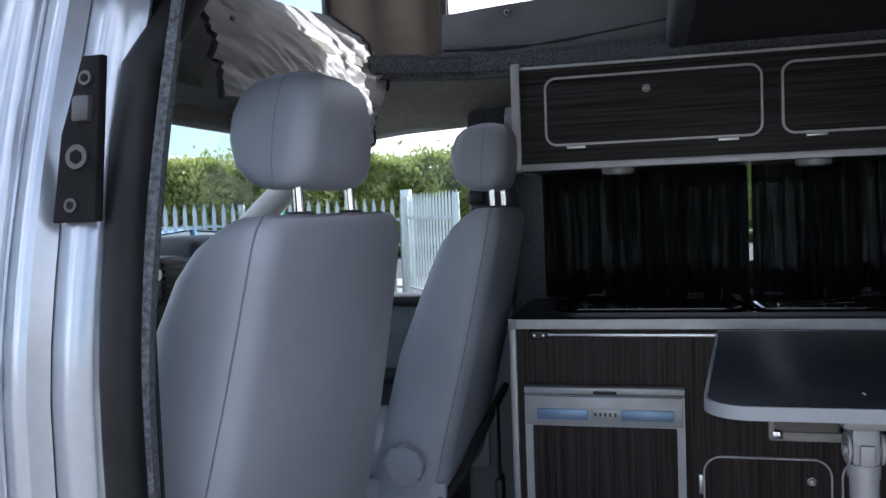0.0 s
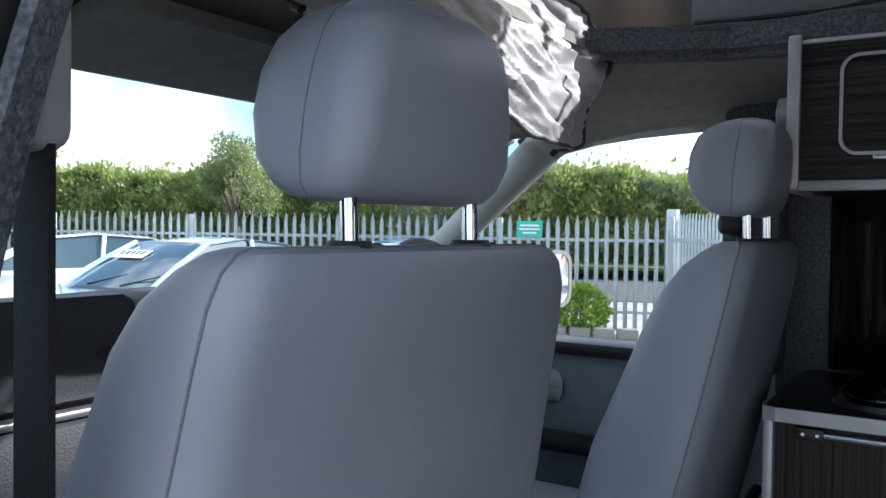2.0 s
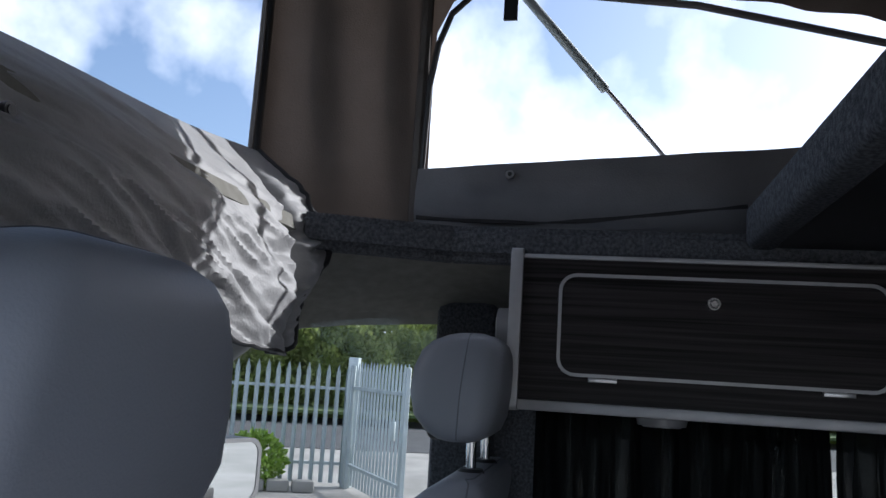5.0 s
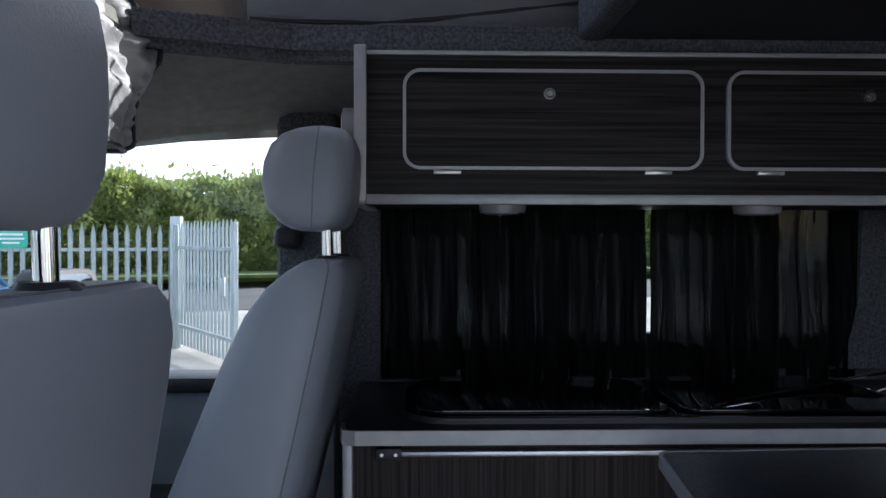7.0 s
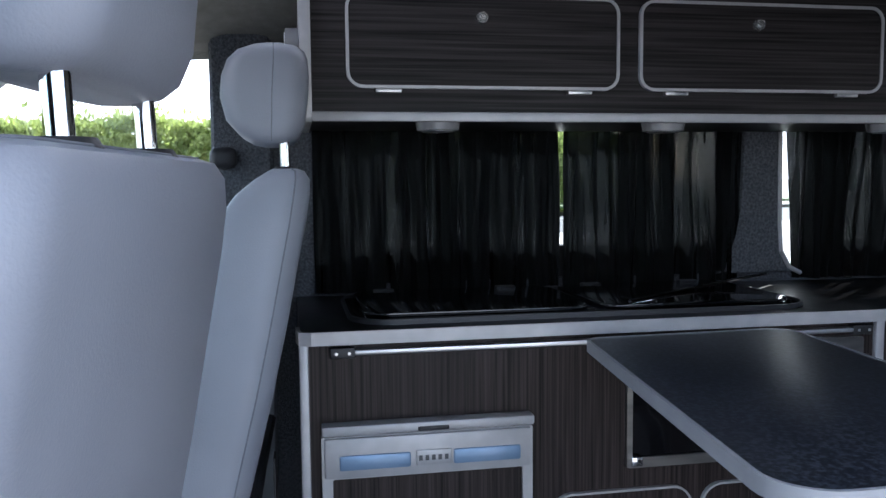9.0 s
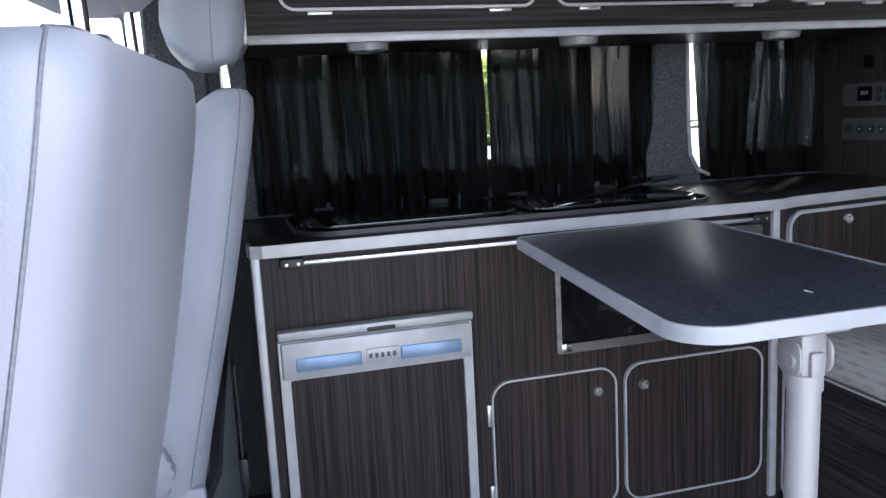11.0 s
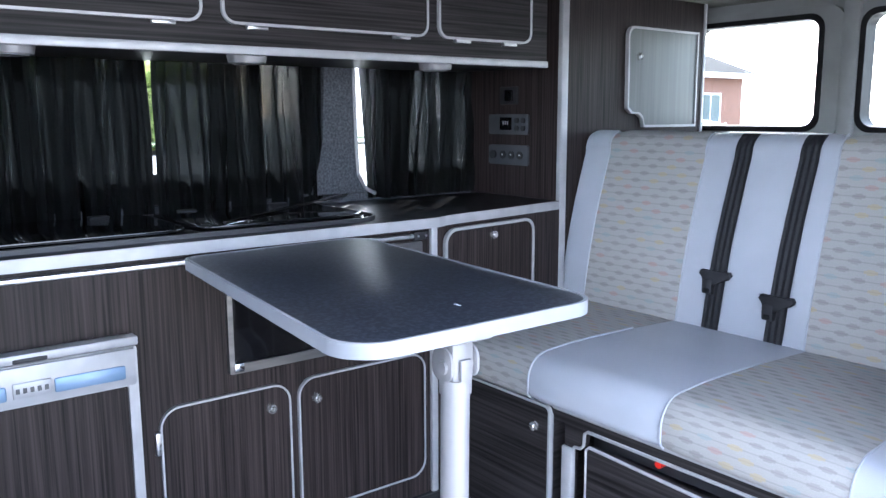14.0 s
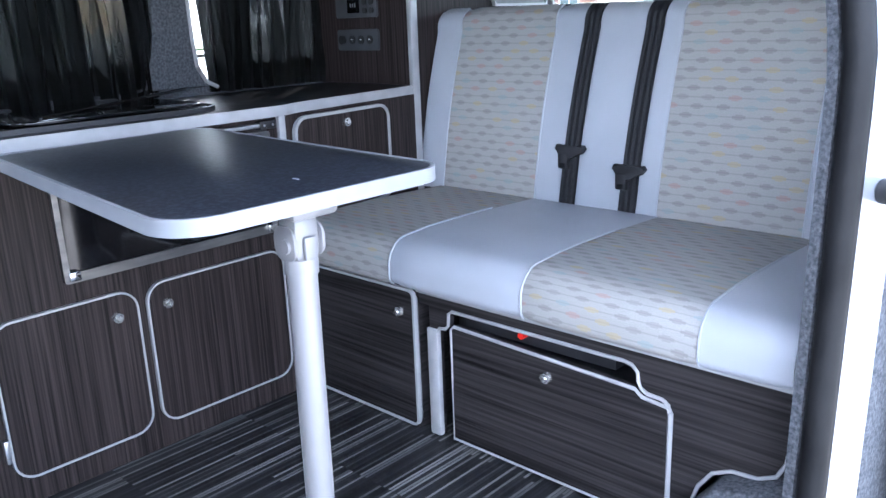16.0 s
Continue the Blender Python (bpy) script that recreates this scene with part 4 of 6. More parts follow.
def rquad(corners, radii, inset=0.0, seg=8):
    """A four-cornered outline with rounded corners, drawn in by the inset."""
    pts, n = [], len(corners)
    mid = sum((Vector(c) for c in corners), Vector((0, 0))) / n
    cs = [Vector(c) - Vector((math.copysign(inset, c[0] - mid.x), math.copysign(inset, c[1] - mid.y))) for c in corners]
    for i, c in enumerate(cs):
        r = radii[i] - inset
        a, b = (cs[i - 1] - c).normalized(), (cs[(i + 1) % n] - c).normalized()
        half = a.angle(b) / 2
        o = c + (a + b).normalized() * r / math.sin(half)
        p, q = c + a * r / math.tan(half) - o, c + b * r / math.tan(half) - o
        for k in range(seg + 1):
            d = (p * math.sin((1 - k / seg) * p.angle(q)) + q * math.sin(k / seg * p.angle(q))) / math.sin(p.angle(q))
            pts.append((o.x + d.x, o.y + d.y))
    return pts


TQ, TR = [(0.305, -0.518), (-0.457, -0.436), (-0.457, -0.884), (0.322, -0.945)], [0.03, 0.065, 0.06, 0.05]
part("tabletop", prism(bmesh.new(), rquad(TQ, TR, 0.006), "z", TZ - 0.018, TZ, 0.002), TABLETOP, tb)
part("edging", ring(bmesh.new(), rquad(TQ, TR), rquad(TQ, TR, 0.006), "z", TZ - 0.02, TZ + 0.001), TABLE_EDGE, tb, "pale grey rounded edging")
part("wall_bracket", B(0.28, 0.408, -0.8, -0.56, TZ - 0.036, TZ - 0.0205, bevel=0.003), STEEL, tb)
part("mark", B(-0.356, -0.342, -0.69, -0.687, TZ, TZ + 0.0006), WHITE, tb, "small white scratch")
LX, LY = -0.345, -0.688
part("bracket", B(LX - 0.045, LX + 0.1, LY - 0.04, LY + 0.04, TZ - 0.05, TZ - 0.0205, bevel=0.008), GREYPOST, tb)
hg = part("hinge_block", B(LX - 0.021, LX + 0.021, LY - 0.022, LY + 0.022, TZ - 0.115, TZ - 0.05, bevel=0.01), GREYPOST, tb)
part("pivot", cyl(bmesh.new(), (LX - 0.006, LY - 0.032, TZ - 0.09), (LX - 0.006, LY + 0.032, TZ - 0.09), 0.0105), GREYPOST, hg)
for sx in (-1, 1):
    plate = prism(bmesh.new(), rrect(LX - 0.024, LX + 0.022, TZ - 0.112, TZ - 0.062, 0.016), "y", LY + sx * 0.0222, LY + sx * 0.027, 0.002)
    part("fork_plate", plate, GREYPOST, hg)
part("latch_tab", B(LX - 0.028, LX - 0.0205, LY - 0.011, LY + 0.011, TZ - 0.112, TZ - 0.078, bevel=0.003), GREYPOST, hg)
part("leg_collar", cyl(bmesh.new(), (LX, LY, TZ - 0.135), (LX, LY, TZ - 0.112), 0.0245, 0.0245, 28), GREYPOST, tb)
part("leg", cyl(bmesh.new(), (LX + 0.02, LY - 0.01, FL + 0.012), (LX, LY, TZ - 0.1), 0.022, 0.022, 28), GREYPOST, tb, "round silver-grey leg")
part("foot", cyl(bmesh.new(), (LX + 0.02, LY - 0.01, FL + 0.001), (LX + 0.02, LY - 0.01, FL + 0.02), 0.033, 0.031, 28), BLACK, tb)

# overhead lockers
OF = 0.49
ol = thing("overhead_locker", "dark wood-grain overhead locker with silver edging and three doors", "locker", (0.7, -0.85, 1.755))
part("carcass", B(OF, 0.89, -1.7, -0.03, 1.752, 2.03), WOOD_H, ol)
part("end_trim", prism(bmesh.new(), rrect(OF - 0.016, 0.86, 1.745, 2.04, 0.012), "y", -0.032, -0.01, 0.003), TRIM, ol, "silver-grey end panel edge")
part("bottom_trim", B(OF - 0.008, OF + 0.01, -1.7, -0.032, 1.747, 1.766, bevel=0.003), TRIM, ol, "silver-grey lower edge")
part("top_trim", B(OF - 0.006, OF + 0.01, -1.7, -0.032, 2.022, 2.03, bevel=0.002), TRIM, ol, "silver-grey upper edge")
for u0, u1, ky in ((-0.656, -0.099, -0.368), (-1.262, -0.7, -0.965), (-1.631, -1.295, -1.46)):
    d = panel_door(ol, "x", OF, -1, u0, u1, 1.811, 1.996, 0.032, WOOD_H, edge=0.006)
    knob(d, (OF - 0.007, ky, 1.95), "x")
    for hy in (u0 + 0.085, u1 - 0.082):
        part("hinge", B(OF - 0.012, OF, hy - 0.025, hy + 0.025, 1.803, 1.8105, bevel=0.001), STEEL, d)
for yy in (-0.289, -0.785, -1.335):
    lm = thing("cupboard_light", "round silver-grey downlight under the overhead locker", "light", (OF + 0.055, yy, 1.75), "downlights under the locker")
    part("body", cyl(bmesh.new(), (OF + 0.06, yy, 1.7515), (OF + 0.06, yy, 1.733), 0.047, 0.043, 28), GREYPOST, lm)
    part("lens", cyl(bmesh.new(), (OF + 0.06, yy, 1.733), (OF + 0.06, yy, 1.731), 0.03, seg=24), BLACK, lm)
    part("bezel", tube(bmesh.new(), [(OF + 0.06 + 0.032 * math.cos(q), yy + 0.032 * math.sin(q), 1.7325) for q in (k * math.pi / 12 for k in range(24))], 0.0025, 6, True), STEEL, lm)
el = thing("end_light", "round pale grey lamp on the end of the overhead locker", "light", (0.55, -0.01, 1.897))
part("body", cyl(bmesh.new(), (0.55, -0.009, 1.897), (0.55, 0.016, 1.897), 0.037, 0.036, 28), GREYPOST, el)
part("lens", cyl(bmesh.new(), (0.55, 0.016, 1.897), (0.55, 0.018, 1.897), 0.028, seg=24), WHITE, el)

# tall unit behind the kitchen with sockets, and rear cupboard
tu = thing("tall_unit", "tall dark wood-grain cupboard with control panel and sockets", "cupboard", (0.7, -1.8, FL))
part("front_side", B(0.485, 0.89, -1.765, -1.746, FL + 0.35, 1.988), WOOD_V, tu)
part("end_trim", B(0.468, 0.487, -1.772, -1.744, FL + 0.35, 1.988, bevel=0.004), TRIM, tu, "silver-grey edge strip")
part("side", B(0.49, 0.51, -2.46, -1.766, FL + 0.35, 1.988), WOOD_V, tu)
part("back_trim", B(0.483, 0.512, -2.472, -2.46, 1.3, 1.988, bevel=0.003), TRIM, tu, "silver-grey edge strip")
o = [(-2.05, 1.86)] + [(-2.05 - 0.03 * (1 - math.cos(q)), 1.86 + 0.03 * math.sin(q)) for q in (radians(k * 18) for k in range(1, 6))] + [(-2.42, 1.888), (-2.42, 1.57), (-2.14, 1.57), (-2.13, 1.6), (-2.11, 1.613), (-2.075, 1.615), (-2.055, 1.63)]
cu, cz = -2.24, 1.74
i_ = [(cu + (u - cu) * 0.965, cz + (v - cz) * 0.955) for u, v in o]
td = part("door", prism(bmesh.new(), i_, "x", 0.49, 0.481), vary(mat("grey_green_laminate", (0.1, 0.11, 0.105), 0.35), (0.085, 0.095, 0.09), (0.12, 0.13, 0.125), (90, 90, 2), 4, 0.3, 0.7), tu, "grey-green laminate door")
part("edging", ring(bmesh.new(), o, i_, "x", 0.492, 0.476), TRIM, td, "silver-grey edging")
knob(td, (0.481, -2.11, 1.797), "x")
for z0, z1, nm, lab in ((1.55, 1.614, "control_panel", "grey electrical control panel with small display"), (1.453, 1.516, "socket_panel", "grey panel with switch and sockets"), ):
    cp = thing(nm, lab + " on the dark wood side", "socket" if "socket" in nm else "control panel", (0.7, -1.745, z0))
    part("plate", prism(bmesh.new(), rrect(0.605, 0.79, z0, z1, 0.006), "y", -1.7455, -1.738, 0.002), PANELGREY, cp)
    if nm == "control_panel":
        part("display", B(0.68, 0.735, -1.739, -1.736, z0 + 0.014, z1 - 0.01, bevel=0.002), GLOSSBLACK, cp)
        for k in range(3):
            part("digit", B(0.695 + 0.01 * k, 0.7 + 0.01 * k, -1.7365, -1.7355, z0 + 0.031, z0 + 0.042), GREYPOST, cp)
        for bx in (0.625, 0.655):
            for bz in (0.02, 0.044):
                part("button", cyl(bmesh.new(), (bx, -1.739, z0 + bz), (bx, -1.733, z0 + bz), 0.009), BLACK, cp)
    else:
        part("switch", cyl(bmesh.new(), (0.765, -1.739, z0 + 0.032), (0.765, -1.732, z0 + 0.032), 0.014), BLACK, cp)
        for bx in (0.64, 0.68, 0.72):
            part("outlet", cyl(bmesh.new(), (bx, -1.739, z0 + 0.032), (bx, -1.735, z0 + 0.032), 0.013), BLACK, cp)
            part("outlet_mark", B(bx - 0.003, bx + 0.003, -1.7355, -1.7345, z0 + 0.031, z0 + 0.034), WHITE, cp)
sw = thing("light_switch", "small black rocker switch on the dark wood side", "switch", (0.7, -1.745, 1.67))
part("plate", B(0.655, 0.74, -1.7455, -1.738, 1.645, 1.7, bevel=0.003), BLACK, sw)
part("rocker", B(0.675, 0.71, -1.739, -1.732, 1.655, 1.69, bevel=0.003), GLOSSBLACK, sw)


# ---- rear bench ----
BF = -1.255
bs = thing("bench_cabinet", "dark wood-grain bench base with silver edging and a drawer", "bench base", (-0.2, -1.6, FL))
part("locker", B(0.004, 0.4, -1.8, BF, FL + 0.002, 0.95), WOOD_H, bs)
ld = panel_door(bs, "y", BF, 1, 0.004, 0.408, FL + 0.006, 0.949, 0.018, WOOD_H, "locker_door", 0.006)
knob(ld, (0.055, BF + 0.007, 0.888), "y")


def bench_front():
    # panel with a stepped drawer opening and an arched lower corner
    pts = [(-0.004, 0.952), (-0.85, 0.952), (-0.848, 0.9), (-0.84, 0.82), (-0.825, 0.79), (-0.795, 0.775), (-0.75, 0.772), (-0.715, 0.755), (-0.69, 0.72), (-0.675, 0.67), (-0.67, FL + 0.003), (-0.634, FL + 0.003),
           (-0.634, 0.845), (-0.628, 0.858), (-0.615, 0.866), (-0.585, 0.868), (-0.572, 0.875), (-0.566, 0.888), (-0.564, 0.905), (-0.552, 0.917), (-0.535, 0.92),
           (-0.105, 0.92), (-0.096, 0.912), (-0.094, 0.885), (-0.085, 0.875), (-0.066, 0.872), (-0.06, 0.862), (-0.06, FL + 0.003), (-0.04, FL + 0.003), (-0.035, 0.92), (-0.004, 0.92)]
    return pts


bp_ = bench_front()
part("front_panel", prism(bmesh.new(), bp_, "y", BF - 0.018, BF), WOOD_H, bs)
part("edging", tube(bmesh.new(), [(u, BF + 0.001, v) for u, v in bp_[1:27]], 0.0038, 6), TRIM, bs, "silver-grey edging round the drawer opening")
part("edging", B(-0.85, 0.0, BF - 0.004, BF + 0.006, 0.946, 0.955, bevel=0.002), TRIM, bs, "silver-grey top edging")
part("edging", B(-0.062, -0.03, BF - 0.01, BF + 0.006, FL + 0.003, 0.868, bevel=0.004), TRIM, bs, "silver-grey upright edging")
part("inner_box", B(-0.63, -0.035, -1.8, BF - 0.1, FL + 0.003, 0.94), BLACK, bs)
part("top_board", B(-0.85, 0.4, -1.85, BF - 0.019, 0.938, 0.951), WOOD_H, bs)
dr = part("drawer", B(-0.6315, -0.105, BF - 0.3, BF - 0.02, FL + 0.012, 0.86), BLACK, bs)
dp = [(-0.104, FL + 0.012), (-0.104, 0.878), (-0.112, 0.887), (-0.56, 0.872), (-0.575, 0.86), (-0.625, 0.855), (-0.631, 0.845), (-0.631, FL + 0.012)]
df = part("drawer_front", prism(bmesh.new(), dp, "y", BF - 0.016, BF + 0.004), WOOD_H, bs)
part("edging", tube(bmesh.new(), [(u, BF + 0.003, v) for u, v in dp], 0.0038, 6, True), TRIM, df, "silver-grey edging")
knob(df, (-0.362, BF + 0.004, 0.838), "y")
part("red_switch", cyl(bmesh.new(), (-0.285, BF - 0.03, 0.903), (-0.285, BF - 0.012, 0.903), 0.0078), RED, bs, "round red switch")
part("switch_panel", B(-0.5, -0.12, BF - 0.06, BF - 0.03, 0.88, 0.925), BLACK, bs)
single("wheel_arch", prism(bmesh.new(), [(-0.9, FL), (-0.68, FL), (-0.69, 0.7), (-0.74, 0.76), (-0.82, 0.78), (-0.9, 0.78)], "y", -2.0, -1.2, 0.012), CARPET, "grey carpeted box beside the bench", "trim", kind="structure")


def soft_block(x0, x1, prof, bulge=0.0):
    """A cushion segment: a rounded side profile in y, z drawn from x0 to x1 with softly drawn-in ends."""
    bm = bmesh.new()
    n = 10
    cy, cz_ = sum(p[0] for p in prof) / len(prof), sum(p[1] for p in prof) / len(prof)
    rings = []
    for i in range(n + 1):
        u = i / n
        e = min(u, 1 - u) * (x1 - x0 if x1 > x0 else x0 - x1)
        s = 1 - 0.035 * max(0, 1 - abs(e) / 0.022) ** 2 + bulge * math.sin(math.pi * u) * 0.02
        rings.append([(x0 + (x1 - x0) * u, cy + (y - cy) * s, cz_ + (z - cz_) * s) for y, z in prof])
    return loft(bm, rings)


def arc(cy, cz_, r, a0, a1, n=7):
    return [(cy + r * math.cos(radians(a0 + (a1 - a0) * k / n)), cz_ + r * math.sin(radians(a0 + (a1 - a0) * k / n))) for k in range(n + 1)]


seat_prof = arc(BF - 0.035, 1.0, 0.062, 90, 0) + arc(BF + 0.005, 0.975, 0.022, 0, -90) + [(-1.5, 0.9535), (-1.83, 0.9535), (-1.84, 1.0), (-1.83, 1.058), (-1.6, 1.066), (-1.45, 1.068), (-1.36, 1.067)]
bc = thing("bench_seat_cushion", "pale grey vinyl and patterned cloth bench seat cushion", "cushion", (-0.2, -1.5, 0.953))
for nm, x0, x1, m in (("cloth_panel", 0.4, 0.06, CLOTH_SEAT), ("vinyl_panel", 0.06, -0.316, VINYL_L), ("cloth_panel", -0.316, -0.69, CLOTH_SEAT)):
    part(nm, soft_block(x0, x1, seat_prof), m, bc)
bm = bmesh.new()
end = []
for i in range(9):
    u = i / 8
    s = 1 if u < 0.6 else math.sqrt(max(0, 1 - ((u - 0.6) / 0.42) ** 2)) * 0.3 + 0.7
    cy, cz_ = -1.54, 0.99
    end.append([(-0.69 - 0.155 * u, cy + (y - cy) * (0.9 + 0.1 * s), 0.9535 + (z - 0.9535) * (0.78 + 0.22 * s) if z > 0.96 else z) for y, z in seat_prof])
part("vinyl_panel", loft(bm, end), VINYL_L, bc)
for x in (0.06, -0.316, -0.69):
    part("piping", tube(bmesh.new(), [(x, y, z + 0.0005) for y, z in seat_prof[-3:] + seat_prof[:14]], 0.0024, 6), VINYL_L, bc)


def back_y(z):
    return -1.767 - 0.235 * (z - 1.06)


back_prof = [(back_y(1.05), 1.05)] + [(back_y(1.06 + 0.44 * k / 6) + 0.012 * math.sin(math.pi * k / 6), 1.06 + 0.44 * k / 6) for k in range(7)] + arc(back_y(1.5) - 0.05, 1.515, 0.05, 0, 90) + [(back_y(1.5) - 0.1, 1.55), (back_y(1.3) - 0.13, 1.3), (back_y(1.05) - 0.13, 1.05)]
bk = thing("bench_back_cushion", "pale grey vinyl and patterned cloth bench backrest", "backrest", (-0.2, -1.85, 1.05))
for nm, x0, x1, m in (("vinyl_panel", 0.482, 0.385, VINYL_L), ("cloth_panel", 0.385, 0.05, CLOTH_BACK), ("vinyl_panel", 0.05, -0.313, VINYL_L), ("cloth_panel", -0.313, -0.66, CLOTH_BACK), ("vinyl_panel", -0.66, -0.8, VINYL_L)):
    part(nm, soft_block(x0, x1, back_prof), m, bk)
for x in (0.385, 0.05, -0.313, -0.66):
    part("piping", tube(bmesh.new(), [(x, y + 0.001, z) for y, z in back_prof[1:15]], 0.0022, 6), VINYL_L, bk)
for bx in (-0.06, -0.237):
    sb = thing("seat_belt", "black lap belt with plastic buckle hanging over the bench back", "seat belt", (bx, -1.85, 1.06), "seat belts on the bench")
    pr = back_prof[1:14]

    def strap(u, v, bx=bx):
        k = u * (len(pr) - 1)
        i = min(int(k), len(pr) - 2)
        f = k - i
        y, z = (pr[i][j] + (pr[i + 1][j] - pr[i][j]) * f for j in (0, 1))
        return (bx - 0.024 + 0.048 * v - 0.012 * u, y + 0.008 + 0.0012 * math.cos(v * 6 * math.pi), z + 0.002)
    part("webbing", sheet(bmesh.new(), strap, 40, 18, 0.002), BELT, sb)
    zz = 1.2 if bx > -0.1 else 1.165
    by = back_y(zz) + 0.022
    wing = [(-0.046, 0.002), (-0.04, 0.013), (-0.02, 0.009), (0.02, 0.009), (0.04, 0.014), (0.046, 0.004), (0.036, -0.008), (0.012, -0.013), (-0.004, -0.028), (-0.024, -0.022), (-0.03, -0.008)]
    part("tongue", prism(bmesh.new(), [(bx - u, zz + v) for u, v in wing], "y", by - 0.008, by + 0.012, 0.004), BLACK, sb, "black plastic tongue")
    part("buckle", B(bx + 0.002, bx + 0.034, by - 0.006, by + 0.014, zz - 0.05, zz - 0.008, bevel=0.006), BLACK, sb)
    part("button", B(bx + 0.01, bx + 0.026, by + 0.012, by + 0.016, zz - 0.046, zz - 0.034, bevel=0.002), RUBBER, sb)


# ---- front seats ----
def front_seat(name, px, py, label, flip, yaw=0.0, slim=0.0, lift=0.0):
    s = thing(name, label, "seat", (px, py, 0.95), "front seats")
    zs = [0.93, 1.0, 1.1, 1.2, 1.3, 1.4, 1.5, 1.57, 1.61, 1.635, 1.648, 1.652]
    zk = [0.93, 1.03, 1.34, 1.65]
    yb_ = [0.115, 0.095, 0.018, -0.045]
    rings = []
    for z in zs:
        yb = py + float(np.interp(z, zk, yb_))
        yf = py - slim + float(np.interp(z, [0.93, 1.03, 1.3, 1.5, 1.58, 1.62, 1.65], [0.32, 0.3, 0.235, 0.158, 0.122, 0.09, 0.05]))
        w = float(np.interp(z, [0.93, 1.1, 1.3, 1.5, 1.57, 1.61, 1.635, 1.648, 1.652], [0.29, 0.288, 0.271, 0.251, 0.245, 0.239, 0.228, 0.212, 0.192]))
        t = float(np.interp(z, [1.6, 1.635, 1.648, 1.652], [0, 0.006, 0.016, 0.028]))
        yb, yf = yb + t, yf - t * 0.6
        r = min(0.048, (yf - yb) * 0.45)
        q = rrect(px - w, px + w, yb, yf, r, 6)
        # slightly hollow back, fuller sides
        rings.append([(x, y - 0.005 * (1 - ((x - px) / w) ** 2) if y < (yb + yf) / 2 else y - 0.03 * (1 - ((x - px) / w) ** 2), z) for x, y in q])
    part("backrest", loft(bmesh.new(), rings), VINYL, s, "grey vinyl backrest with sewn seams")
    welt = [r[16] for r in rings[1:]] + rings[-1][17:25] + [r[25] for r in rings[:0:-1]]
    part("seam", tube(bmesh.new(), welt, 0.0014, 6), STITCH, s, "dark sewn seam")
    for sx in (-1, 1):
        hx = px + sx * 0.084
        part("headrest_post", tube(bmesh.new(), [(hx, py, 1.63), (hx, py + 0.004, 1.74 + lift)], 0.0082, 14), CHROME, s, "chrome headrest post")
        c = part("post_collar", cyl(bmesh.new(), (hx, py, 1.644), (hx, py, 1.657), 0.026, 0.018), BLACK, s)
        part("collar_button", B(hx + 0.012, hx + 0.034, py - 0.01, py + 0.01, 1.645, 1.655, bevel=0.004), BLACK, c)
    hz = [1.69, 1.694, 1.704, 1.728, 1.766, 1.803, 1.832, 1.849, 1.86, 1.865]
    hw = [0.1, 0.112, 0.119, 0.121, 0.117, 0.11, 0.1, 0.088, 0.07, 0.048]
    hb_ = [0.0, -0.014, -0.026, -0.035, -0.038, -0.038, -0.035, -0.028, -0.014, 0.006]
    hf = [0.035, 0.055, 0.074, 0.096, 0.108, 0.108, 0.1, 0.086, 0.064, 0.042]
    hr = []
    for z, w, b_, f_ in zip(hz, hw, hb_, hf):
        q = rrect(px - w, px + w, py + b_, py + f_, min((f_ - b_) * 0.38, 0.034), 6)
        hr.append([(x, y - 0.006 * (1 - ((x - px) / w) ** 2) - 0.06 * (z - 1.78), z + lift) for x, y in q])
    h = part("headrest", loft(bmesh.new(), hr), VINYL, s, "grey vinyl headrest")
    welt = [Vector(r[14]).lerp(Vector(r[13]), 0.3) for r in hr[1:-1]] + hr[-1][14:28] + [Vector(r[27]).lerp(Vector(r[0]), 0.3) for r in hr[-2:0:-1]]
    part("seam", tube(bmesh.new(), welt, 0.0009, 6), STITCH, h, "sewn seam")
    part("seat_cushion", B(px - 0.25, px + 0.25, py + 0.13, py + 0.66, 0.9, 1.06, bevel=0.045, seg=4), VINYL, s)
    part("seat_base", B(px - 0.22, px + 0.22, py + 0.15, py + 0.6, 0.5, 0.905, bevel=0.02), BLACK, s)
    for sx in (-1, 1):
        kx = px + sx * 0.316
        k = bmesh.new()
        pts = [(py + 0.2 - slim + (0.047 + 0.003 * math.cos(8 * a)) * math.cos(a), 1.05 + (0.047 + 0.003 * math.cos(8 * a)) * math.sin(a)) for a in (2 * math.pi * i / 48 for i in range(48))]
        part("recliner_knob", prism(k, pts, "x", kx - 0.016, kx + 0.016, 0.005), VINYL, s, "round ribbed grey recliner knob")
        part("side_cover", B(px + sx * 0.275 - 0.012, px + sx * 0.275 + 0.012, py + 0.1, py + 0.5, 0.86, 1.0, bevel=0.01), VINYL, s)
    if flip < 0:
        part("pocket_strap", tube(bmesh.new(), [(px + 0.29, py + 0.05, 1.11), (px + 0.1, py + 0.066, 1.06), (px - 0.2, py + 0.085, 0.985), (px - 0.3, py + 0.12, 0.95)], 0.012, 8), BLACK, s, "black elastic strap round the backrest's foot")
        part("belt_stalk", B(px + 0.05, px + 0.1, py + 0.035, py + 0.039, 0.68, 1.1, bevel=0.0015), BLACK, s, "black webbing hanging behind the seat")
        part("belt_buckle", B(px + 0.045, px + 0.105, py + 0.026, py + 0.046, 0.83, 0.9, bevel=0.006), BLACK, s)
    s.rotation_euler.z = radians(yaw)
    return s


